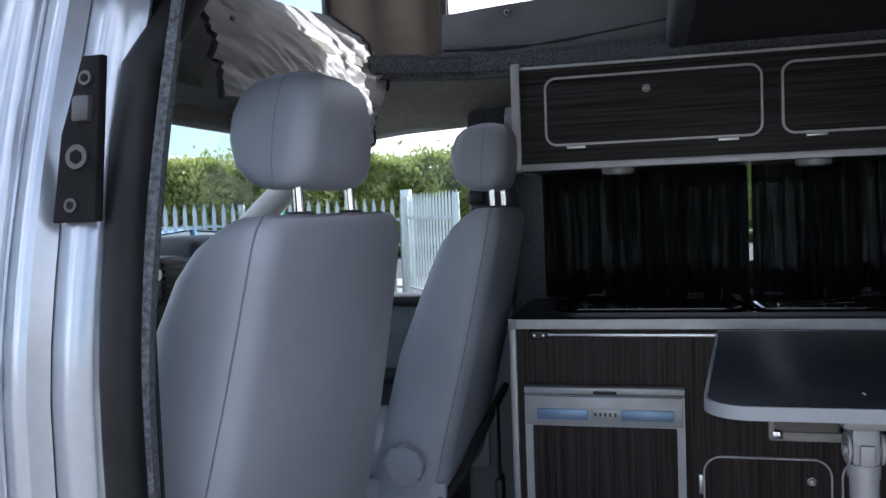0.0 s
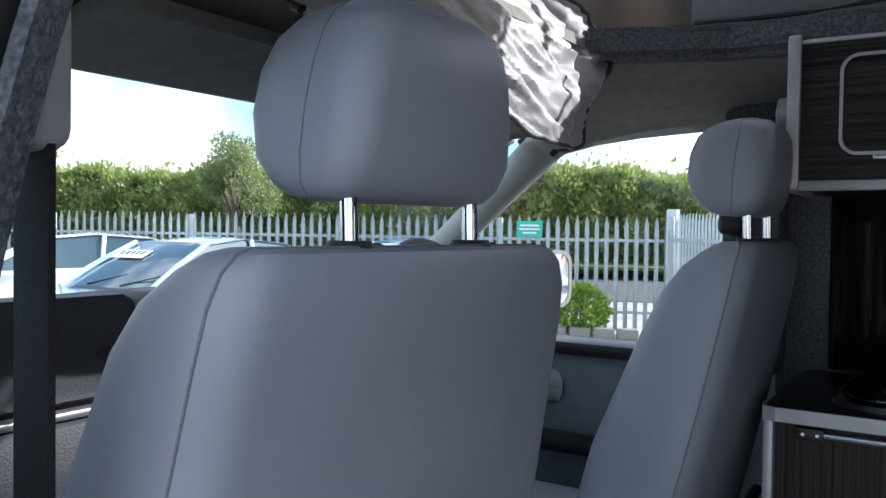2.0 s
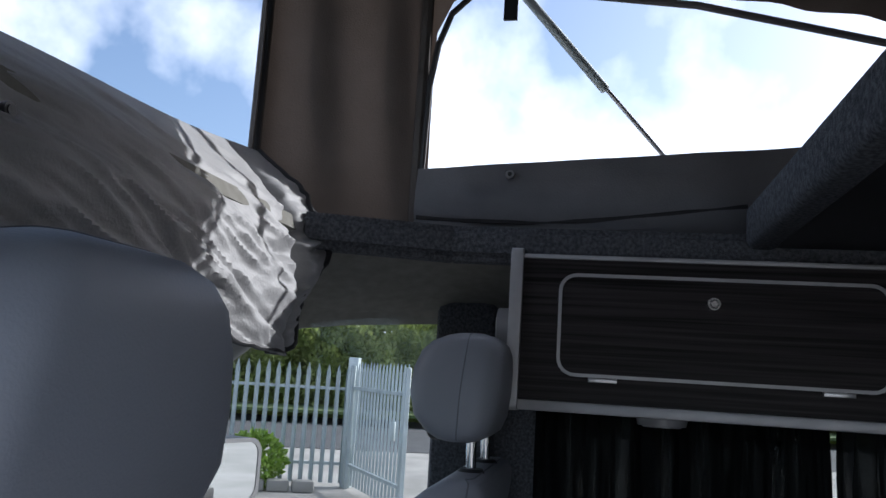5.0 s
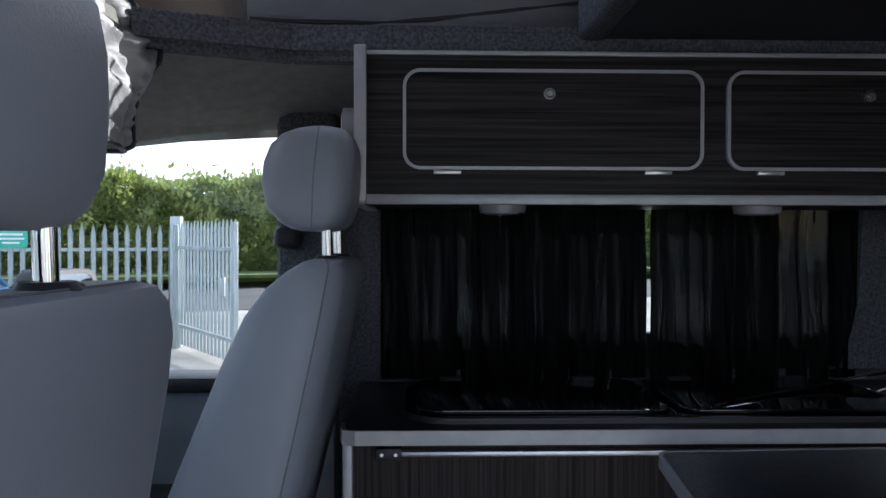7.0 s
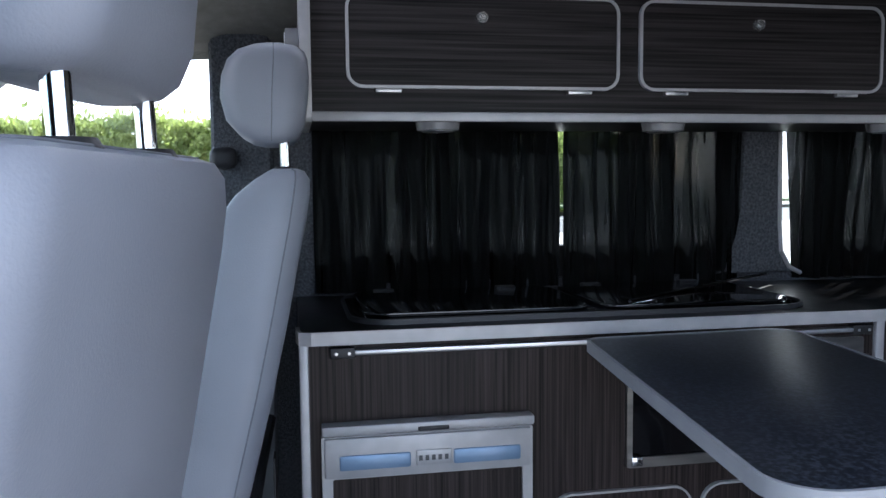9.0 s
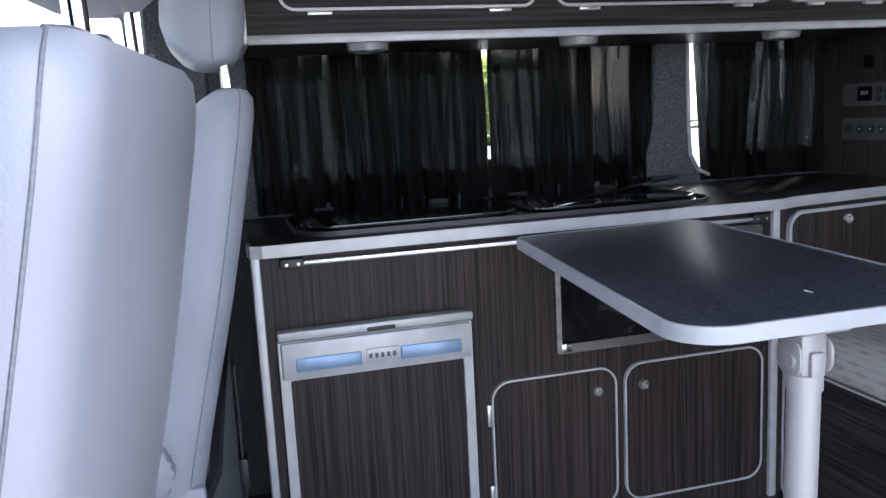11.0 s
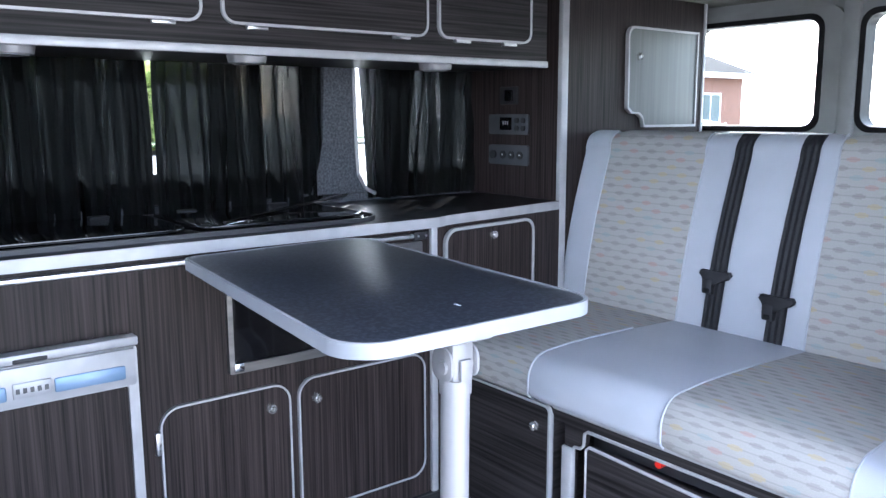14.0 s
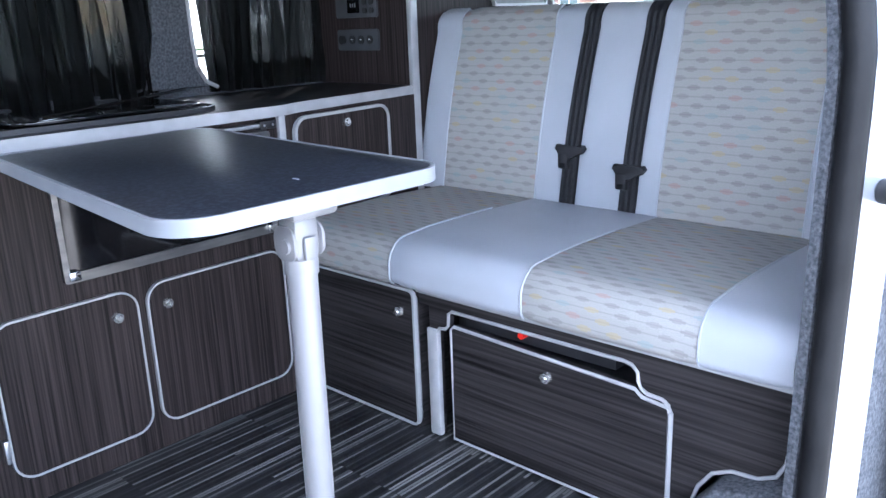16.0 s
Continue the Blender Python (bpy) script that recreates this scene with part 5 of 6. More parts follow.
front_seat("passenger_seat", -0.563, 0.12, "grey vinyl front passenger seat with headrest", 1, yaw=-5.6)
front_seat("driver_seat", 0.39, 0.018, "grey vinyl driver's seat with headrest beside the kitchen", -1, slim=0.009, lift=0.006)

# ---- driving cab ----
da = thing("dashboard", "dark grey moulded dashboard with vents and glove box", "dashboard", (0, 1.1, 0.6))
dprof = [(0.88, 0.85), (0.81, 1.1), (0.79, 1.3), (0.8, 1.46), (0.81, 1.515), (0.85, 1.548), (0.93, 1.556), (1.15, 1.53), (1.32, 1.48), (1.42, 1.3), (1.42, 0.8)]
part("body", loft(bmesh.new(), [[(x, y + 0.05 * abs(x / 0.87) ** 3, z - 0.015 * abs(x / 0.87) ** 2) for y, z in dprof] for x in [-0.87 + 0.145 * k for k in range(13)]]), DASH, da)
part("glove_box", prism(bmesh.new(), rrect(-0.82, -0.36, 1.41, 1.56, 0.025), "y", 0.785, 0.83, 0.008), DASH, da)
part("glove_box_lock", cyl(bmesh.new(), (-0.42, 0.786, 1.475), (-0.42, 0.772, 1.475), 0.014), CHROME, da)
part("glove_box_lid", prism(bmesh.new(), rrect(-0.82, -0.34, 1.2, 1.385, 0.025), "y", 0.765, 0.81, 0.008), DASH, da)
part("silver_strip", B(-0.82, -0.34, 0.762, 0.79, 1.388, 1.4, bevel=0.004), STEEL, da)
for vx in (-0.285, 0.035):
    v = part("vent", prism(bmesh.new(), rrect(vx - 0.055, vx + 0.055, 1.46, 1.56, 0.014), "y", 0.775, 0.85, 0.005), BLACK, da)
    for k in range(5):
        part("vent_slat", B(vx - 0.046, vx + 0.046, 0.766, 0.782, 1.472 + 0.017 * k, 1.479 + 0.017 * k), DASH, v)
part("vent", prism(bmesh.new(), rrect(-0.875, -0.83, 1.43, 1.53, 0.012), "y", 0.79, 0.85, 0.004), BLACK, da)
rd = part("radio", prism(bmesh.new(), rrect(-0.222, -0.028, 1.46, 1.555, 0.008), "y", 0.768, 0.82, 0.004), BLACK, da)
part("display", B(-0.165, -0.085, 0.764, 0.77, 1.5, 1.54, bevel=0.002), GLOSSBLACK, rd)
for kx in (-0.197, -0.053):
    part("radio_dial", cyl(bmesh.new(), (kx, 0.77, 1.522), (kx, 0.756, 1.522), 0.013), STEEL, rd)
for k in range(4):
    part("radio_button", B(-0.16 + 0.02 * k, -0.145 + 0.02 * k, 0.763, 0.77, 1.472, 1.484, bevel=0.002), STEEL, rd)
for kx in (-0.2, -0.125, -0.05):
    part("heater_dial", cyl(bmesh.new(), (kx, 0.8, 1.36), (kx, 0.762, 1.36), 0.028, 0.025), BLACK, da)
part("instrument_hood", B(0.25, 0.55, 0.84, 1.08, 1.5, 1.6, bevel=0.035, seg=4), DASH, da)
swh = thing("steering_wheel", "black steering wheel in front of the driver's seat", "steering wheel", (0.41, 0.6, 1.28))
M = Matrix.Translation((0.39, 0.68, 1.47)) @ Matrix.Rotation(radians(60), 4, "X")
part("rim", tube(bmesh.new(), [M @ Vector((0.185 * math.cos(a), 0.185 * math.sin(a), 0)) for a in (2 * math.pi * k / 40 for k in range(40))], 0.0145, 10, True), DASH, swh)
part("hub", cyl(bmesh.new(), M @ Vector((0, 0, -0.03)), M @ Vector((0, 0, 0.02)), 0.07), DASH, swh)
for a in (0, 180, 270):
    part("spoke", tube(bmesh.new(), [M @ Vector((0.05 * math.cos(radians(a)), 0.05 * math.sin(radians(a)), 0)), M @ Vector((0.18 * math.cos(radians(a)), 0.18 * math.sin(radians(a)), 0))], 0.014), DASH, swh)
part("hub_badge", cyl(bmesh.new(), M @ Vector((0, 0, 0.02)), M @ Vector((0, 0, 0.026)), 0.026), CHROME, swh)
part("column", cyl(bmesh.new(), M @ Vector((0, 0, -0.25)), M @ Vector((0, 0, -0.02)), 0.04), DASH, swh)

WSB, WST = (1.36, 1.4), (0.73, 1.885)
ws = tagged(new("windscreen"), "sloping windscreen with a blue-tinted top band", "windscreen", kind="structure")


def wsp(u, v, off=0.0):
    w = 0.86 - 0.13 * v
    return (CX - w + 2 * w * u, WSB[0] + (WST[0] - WSB[0]) * v - 0.1 * (2 * u - 1) ** 2 + off, WSB[1] + (WST[1] - WSB[1]) * v)


for nm, v0, v1, m in (("pane", 0, 0.86, GLASS), ("tint_band", 0.86, 1.0, TINT)):
    g = part(nm, sheet(bmesh.new(), lambda u, v: wsp(u, v0 + (v1 - v0) * v), 12, 4), m, ws)
    g.visible_shadow = False
part("sensor_mount", cyl(bmesh.new(), (-0.085, 0.756, 1.852), (-0.085, 0.772, 1.858), 0.014, 0.019), BLACK, ws, "black oval mirror mount")
for sx in (-1, 1):
    ap = tagged(new("pillar_windscreen"), "pale grey trimmed windscreen pillar", "pillar", kind="structure")
    u = 0 if sx < 0 else 1
    pts = [Vector(wsp(u, v)) + Vector((sx * 0.03, -0.02, 0)) for v in (0, 0.25, 0.5, 0.75, 1.0)]
    part("trim", tube(bmesh.new(), [(p.x, p.y, p.z) for p in pts], [0.05, 0.047, 0.045, 0.045, 0.05], 14), BEIGE, ap)
    part("seal", tube(bmesh.new(), [(p.x - sx * 0.012, p.y - 0.045, p.z - 0.008) for p in pts], 0.008, 8), RUBBER, ap)
single("header", B(CX - 0.7, CX + 0.7, 0.66, 0.74, 1.875, 1.935, bevel=0.02), HEADLINER, "headliner edge above the windscreen", "trim", kind="structure")
for xx in (-0.4, 0.34):
    vs = thing("sun_visor", "grey-beige sun visor folded up against the headliner", "sun visor", (xx, 0.62, 1.9))
    m = Matrix.Translation((xx, 0.6, 1.905)) @ Matrix.Rotation(radians(-16), 4, "X")
    bm = prism(bmesh.new(), rrect(-0.2, 0.2, -0.085, 0.085, 0.03), "z", -0.012, 0.012, 0.006)
    bmesh.ops.transform(bm, matrix=m, verts=bm.verts[:])
    part("pad", bm, HEADLINER, vs)
    part("pivot", tube(bmesh.new(), [(xx - 0.2, 0.68, 1.89), (xx + 0.2, 0.68, 1.89)], 0.006), BEIGE, vs)

# driver's door with window
dd = tagged(new("door_driver"), "driver's door with grey card and raised window", "door", kind="structure")
part("door_card", B(0.84, 0.93, 0.06, 1.45, 0.5, 1.35, bevel=0.02), DOORGREY, dd)
part("sill_cap", B(0.82, 0.94, 0.06, 1.4, 1.335, 1.372, bevel=0.012), BLACK, dd)
part("door_pocket", B(0.8, 0.85, 0.25, 1.1, 0.75, 0.95, bevel=0.02), BLACK, dd)
part("handle_recess", prism(bmesh.new(), rrect(0.6, 0.85, 1.2, 1.29, 0.03), "x", 0.832, 0.845, 0.004), STEEL, dd)
part("armrest", B(0.78, 0.85, 0.35, 0.8, 1.08, 1.13, bevel=0.02), DASH, dd)
# header trim that bows down towards the windscreen pillar
hp_ = [(0.1, 1.92), (0.226, 1.915), (0.407, 1.903), (0.52, 1.888), (0.6, 1.868), (0.68, 1.82)]
bm = bmesh.new()
loft(bm, [[(0.88 - 0.17 * max(0, y - 0.3), y, z), (0.9 - 0.17 * max(0, y - 0.3), y, z + 0.02), (0.84 - 0.1 * max(0, y - 0.3), y, z + 0.06), (0.76 - 0.15 * max(0, y - 0.3), y, z + 0.075), (0.83 - 0.17 * max(0, y - 0.3), y, z + 0.03)] for y, z in hp_])
part("header_trim", bm, HEADLINER, dd)
g = part("window_glass", sheet(bmesh.new(), lambda u, v: (0.9 - 0.05 * v - 0.1 * max(0, u * 1.2 - 0.3) * v, 0.08 + 1.25 * u - 0.3 * u * v, 1.37 + 0.56 * v), 6, 4), GLASS, dd)
g.visible_shadow = False
# B-pillar behind the driver
single("pillar_driver", B(0.8, 0.9, 0.05, 0.19, 1.35, 2.03, bevel=0.03), CARPET, "grey carpeted pillar behind the driver's door", "pillar", kind="structure")
for bx, sx in ((-0.83, -1), (0.785, 1)):
    bt = thing("seat_belt", "black seat belt hanging from a shoulder anchor on the pillar", "seat belt", (bx, 0.12, 1.85))
    part("anchor_cover", B(bx - 0.02, bx + 0.02, 0.25 - 0.12 * (sx > 0), 0.31 - 0.12 * (sx > 0), 1.72 - 0.06 * (sx > 0), 1.86 - 0.15 * (sx > 0), bevel=0.018, seg=4), BEIGE if sx < 0 else BLACK, bt)
    if sx < 0:
        part("webbing", B(bx - 0.003, bx + 0.003, 0.255, 0.3, 1.0, 1.74), BELT, bt)
# outside mirror of the driver's door
wm = thing("wing_mirror", "black wing mirror with chrome-edged glass outside the driver's door", "mirror", (1.05, 1.0, 1.4))
Mm = Matrix.Translation((1.03, 0.745, 1.52)) @ Matrix.Rotation(radians(-20), 4, "Z")
bm = prism(bmesh.new(), rrect(-0.1, 0.1, -0.085, 0.085, 0.04), "y", 0.0, 0.08, 0.02, 3)
bmesh.ops.transform(bm, matrix=Mm, verts=bm.verts[:])
part("housing", bm, BLACK, wm)
bm = prism(bmesh.new(), rrect(-0.088, 0.088, -0.074, 0.074, 0.035), "y", -0.004, 0.001)
bmesh.ops.transform(bm, matrix=Mm, verts=bm.verts[:])
part("glass", bm, MIRROR, wm)
bm = ring(bmesh.new(), rrect(-0.1, 0.1, -0.085, 0.085, 0.042), rrect(-0.088, 0.088, -0.074, 0.074, 0.035), "y", -0.006, 0.004)
bmesh.ops.transform(bm, matrix=Mm, verts=bm.verts[:])
part("bezel", bm, GREYPOST, wm)
part("arm", B(0.9, 0.98, 0.76, 0.82, 1.42, 1.49, bevel=0.01), BLACK, wm)

# sliding door, rolled back along the flank
sl_ = thing("sliding_door", "silver sliding side door, rolled open along the van's flank", "door", (-1.08, -1.8, 0.4))
part("panel", sheet(bmesh.new(), lambda u, v: (-1.1 + 0.025 * math.cos(2.2 * (1.7 * v - 0.6)) + lean_x(0.4 + 1.6 * v), -1.3 - 1.1 * u, 0.4 + 1.6 * v), 4, 20, 0.05), SILVER, sl_)
part("crease", B(-1.135, -1.1, -2.38, -1.31, 1.06, 1.075, bevel=0.005), SILVER, sl_)


# ---- outside ----
single("ground", B(-400, 400, -400, 400, -0.2, 0.0), CONCRETE, "worn concrete yard", "ground", kind="structure")
FD = Vector((-0.37, 0.93, 0)).normalized()
FN = Vector((FD.y, -FD.x, 0))
G0 = Vector((11.6, 3.6, 0))


def strip(d0, d1, z, a0=-60, a1=90):
    bm = bmesh.new()
    vs = [bm.verts.new(G0 + FD * a + FN * d + Vector((0, 0, z))) for a, d in ((a0, d0), (a1, d0), (a1, d1), (a0, d1))]
    f = bm.faces.new(vs)
    r = bmesh.ops.extrude_face_region(bm, geom=[f])
    bmesh.ops.translate(bm, vec=(0, 0, 0.1), verts=[e for e in r["geom"] if isinstance(e, bmesh.types.BMVert)])
    return bm


single("road", strip(6.0, 14.0, -0.085), TARMAC, "grey tarmac road beyond the fence", "road", kind="structure")
single("verge", strip(14.0, 17.5, 0.35), GRASS, "rough grass verge below the hedge", "ground", kind="structure")

# palisade fence
pale_bm = bmesh.new()
w, h = 0.034, 1.86
sect = [(-w, 0.012), (-w * 0.35, -0.012), (w * 0.35, -0.012), (w, 0.012), (w * 0.4, -0.004), (-w * 0.4, -0.004)]
loft(pale_bm, [[(x, y, z) for x, y in sect] for z in (0.06, h - 0.13)] + [[(x * 0.95, y, h - 0.1) for x, y in sect], [(x * 0.12, y * 0.6 + 0.01, h + 0.02) for x, y in sect]])
pale_me = finish("pale", pale_bm, GALV)


def fence_run(parent, start, d, length, step=0.155, post_every=2.75, height=1.0, gate=False):
    ang = math.atan2(d.y, d.x)
    n = int(length / step)
    for k in range(n):
        o = new("pale", pale_me)
        o.parent = parent
        p = start + d * (k * step + 0.09) - parent.location
        o.matrix_local = Matrix.Translation(p) @ Matrix.Rotation(ang + random.uniform(-0.02, 0.02), 4, "Z") @ Matrix.Scale(height * random.uniform(0.993, 1.007), 4, (0, 0, 1))
    nrm = Vector((d.y, -d.x, 0))
    for z in (0.35, 1.5):
        bm = bmesh.new()
        m = Matrix.Translation(start + d * length / 2 + nrm * 0.03 + Vector((0, 0, z * height))) @ Matrix.Rotation(ang, 4, "Z") @ Matrix.Diagonal((length, 0.045, 0.045, 1))
        bmesh.ops.create_cube(bm, size=1, matrix=m)
        part("rail", bm, GALV, parent)
    k = 0.0
    while k <= length + 0.1:
        bm = bmesh.new()
        m = Matrix.Translation(start + d * k + nrm * 0.06 + Vector((0, 0, 0.92 * height))) @ Matrix.Rotation(ang, 4, "Z") @ Matrix.Diagonal((0.1, 0.06, 1.84 * height, 1))
        bmesh.ops.create_cube(bm, size=1, matrix=m)
        bmesh.ops.bevel(bm, geom=bm.edges[:], offset=0.006, segments=1, affect="EDGES")
        part("post", bm, GALV, parent)
        k += post_every


fence = thing("palisade_fence", "galvanised steel palisade fence with pointed pales", "fence", tuple(G0))
fence_run(fence, G0, FD, 27.5)
gate_d = (Vector((9.75, 2.4, 0)) - G0).normalized()
gate = thing("palisade_gate", "galvanised steel palisade gate standing open", "gate", tuple(G0 + gate_d * 0.15))
fence_run(gate, G0 + gate_d * 0.15, gate_d, 2.5, 0.15, 2.5, 1.02)
part("lock_box", B(-0.05, 0.05, -0.03, 0.03, 0.9, 1.15, bevel=0.01), GALV, gate).location = gate_d * 1.9
gp = thing("gate_post", "square galvanised gate post", "post", tuple(G0))
part("post", B(G0.x - 0.08, G0.x + 0.08, G0.y - 0.08, G0.y + 0.08, 0, 2.0, bevel=0.008), GALV, gp)
sgp = G0 + FD * 2.25 - FN * 0.03
sg = thing("fence_sign", "small green sign fixed to the palisade fence", "sign", (sgp.x, sgp.y, 1.55))
ang = math.atan2(FD.y, FD.x)
for nm, w_, h_, dz, dn, m in (("plate", 0.42, 0.26, 0.0, 0.0, SIGNGREEN), ("text_bar", 0.3, 0.03, 0.06, 0.006, WHITE), ("text_bar", 0.34, 0.025, 0.0, 0.006, WHITE), ("text_bar", 0.22, 0.025, -0.06, 0.006, WHITE)):
    bm = bmesh.new()
    bmesh.ops.create_cube(bm, size=1, matrix=Matrix.Translation(sgp - FN * dn + Vector((0, 0, 1.66 + dz))) @ Matrix.Rotation(ang, 4, "Z") @ Matrix.Diagonal((w_, 0.006, h_, 1)))
    part(nm, bm, m, sg)


def leaves(name, count, place, size, material, label, category, parent=None, seed=0, kind="stuff"):
    """Many small folded leaves set by place(rng) -> (position, outward)."""
    rng = np.random.default_rng(seed)
    P, O = place(rng, count)
    d = rng.normal(size=(count, 3)) * 0.75 + O
    d /= np.linalg.norm(d, axis=1)[:, None]
    s = np.cross(d, rng.normal(size=(count, 3)))
    s /= np.linalg.norm(s, axis=1)[:, None]
    n_ = np.cross(d, s)
    L = size * rng.uniform(0.6, 1.3, (count, 1))
    W = L * 0.26
    v = np.stack([P, P + d * L * 0.45 + s * W + n_ * W * 0.4, P + d * L, P + d * L * 0.45 - s * W + n_ * W * 0.4], 1).reshape(-1, 3)
    i = np.arange(count) * 4
    f = np.concatenate([np.stack([i, i + 1, i + 2], 1), np.stack([i, i + 2, i + 3], 1)])
    me = bpy.data.meshes.new(name)
    me.from_pydata(v.tolist(), [], f.tolist())
    me.materials.append(material)
    ob = new(name, me)
    if parent:
        ob.parent = parent
        ob.location = -parent.location
        return ob
    return tagged(ob, label, category, kind=kind)


def hedge_place(a0, a1, d0, d1, zb, zt):
    def f(rng, n):
        a = rng.uniform(a0, a1, n)
        top = zt + 0.14 * np.sin(a * 0.9) + 0.1 * np.sin(a * 2.3 + 1)
        q = rng.uniform(0, 1, n)
        z = np.where(q < 0.72, zb + (top - zb) * rng.uniform(0, 1, n) ** 0.7, top - 0.3 * rng.uniform(0, 1, n) ** 2 + rng.normal(0, 0.06, n) + np.where(rng.random(n) < 0.3, rng.exponential(0.13, n), 0))
        bulge = 0.5 * np.sin(np.pi * np.clip((z - zb) / (top - zb), 0, 1)) + 0.25 * np.sin(a * 3.1) * np.sin(z * 2.4)
        d = np.where(q < 0.72, d0 - bulge + rng.uniform(-0.2, 0.5, n), rng.uniform(d0, d1, n))
        P = np.stack([G0.x + FD.x * a + FN.x * d, G0.y + FD.y * a + FN.y * d, z], 1)
        O = np.where((q < 0.72)[:, None], np.array([[-FN.x * 0.8, -FN.y * 0.8, 0.7]]), np.array([[0, 0, 1.3]]))
        return P, O
    return f


hc = bmesh.new()
for k in range(30):
    a = -30 + 3 * k
    c = G0 + FD * (a + 1.5) + FN * 18.5
    m = Matrix.Translation(c + Vector((0, 0, 1.62))) @ Matrix.Rotation(ang, 4, "Z") @ Matrix.Diagonal((4.6, 1.5, 3.15 + 0.15 * math.sin(k * 2.1), 1))
    bmesh.ops.create_icosphere(hc, subdivisions=2, radius=0.62, matrix=m)
single("hedge_core", hc, LEAF, "dense inside of the tall green hedge", "hedge", kind="stuff")
leaves("hedge_leaves", 150000, hedge_place(-28, 60, 17.3, 19.2, 0.4, 3.68), 0.24, LEAF, "tall green hedge beyond the road", "hedge", seed=3)

# clipped shrub by the gate
sh = thing("shrub", "small bright green shrub beside the fence", "shrub", (10.75, 4.75, 0))


def ball(c, r, sq=1.0):
    def f(rng, n):
        d = rng.normal(size=(n, 3))
        d /= np.linalg.norm(d, axis=1)[:, None]
        rr = r * (0.82 + 0.25 * rng.random((n, 1)) + 0.1 * np.sin(5 * d[:, :1] + 4 * d[:, 2:]))
        return np.array(c) + d * rr * np.array([1, 1, sq]), d
    return f


leaves("foliage", 1500, ball((10.75, 4.75, 0.42), 0.36, 1.0), 0.1, LEAF2, "", "", sh, 5)
part("stem", tube(bmesh.new(), [(10.75, 4.75, 0), (10.76, 4.75, 0.3), (10.75, 4.75, 0.6)], [0.05, 0.04, 0.02]), BARK, sh)
for k in range(9):
    rk = single("kerb_stone", B(-0.16, 0.16, -0.1, 0.1, 0, 0.17, bevel=0.03), CONCRETE, "pale concrete edging stone by the shrub", "kerb stone", "kerb stones")
    p = Vector((10.75, 4.0, 0)) + FD * (0.36 * k)
    rk.matrix_world = Matrix.Translation(p) @ Matrix.Rotation(ang + random.uniform(-0.1, 0.1), 4, "Z")


def tree(x, y, hgt, rad, m, label, seed, n=2600, leaf=0.3):
    t = thing("tree", label, "tree", (x, y, 0))
    rnd = random.Random(seed)
    part("trunk", tube(bmesh.new(), [(x, y, 0), (x + 0.1, y, hgt * 0.3), (x, y + 0.1, hgt * 0.6), (x, y, hgt * 0.85)], [rad * 0.09, rad * 0.07, rad * 0.05, rad * 0.015]), BARK, t)
    cs = []
    for k in range(11):
        a, el_ = rnd.uniform(0, 6.28), rnd.uniform(0.25, 1.0)
        c = (x + rad * 0.65 * math.cos(a) * math.sqrt(1.1 - el_), y + rad * 0.65 * math.sin(a) * math.sqrt(1.1 - el_), hgt * (0.42 + 0.5 * el_))
        part("limb", tube(bmesh.new(), [(x, y, hgt * 0.3), ((x + c[0]) / 2, (y + c[1]) / 2, (hgt * 0.35 + c[2]) / 2), c], [rad * 0.03, rad * 0.02, rad * 0.006], 6), BARK, t)
        cs.append((c, rad * rnd.uniform(0.25, 0.5)))

    def f(rng, n):
        i = rng.integers(0, len(cs), n)
        C, R = np.array([c for c, r in cs])[i], np.array([r for c, r in cs])[i][:, None]
        d = rng.normal(size=(n, 3))
        d /= np.linalg.norm(d, axis=1)[:, None]
        return C + d * R * rng.random((n, 1)) ** 0.4, d * 0.5 + np.array([0, 0, 0.3])
    leaves("crown", n, f, leaf, m, "", "", t, seed)


p = G0 + FD * 14.5 + FN * 15
tree(p.x, p.y, 4.9, 2.1, LEAF3, "slender leafy tree above the hedge", 1, 5200, 0.15)
p = G0 + FD * 36 + FN * 30
tree(p.x, p.y, 7.5, 4.0, LEAF4, "round tree turning yellow far beyond the fence", 2, 3000, 0.45)
p = G0 + FD * 31 + FN * 20
tree(p.x, p.y, 4.6, 3.2, LEAF3, "leafy tree far beyond the fence", 6, 2600, 0.4)
lp = G0 + FD * 24.5 + FN * 10
ls = thing("street_lamp", "tall thin grey street lamp post", "street lamp", tuple(lp))
part("pole", tube(bmesh.new(), [lp, lp + Vector((0, 0, 4)), lp + Vector((0, 0, 8.2))], [0.09, 0.07, 0.05]), GALV, ls)
part("lantern", B(lp.x - 0.3, lp.x + 0.1, lp.y - 0.1, lp.y + 0.1, 8.15, 8.3, bevel=0.04), GALV, ls)


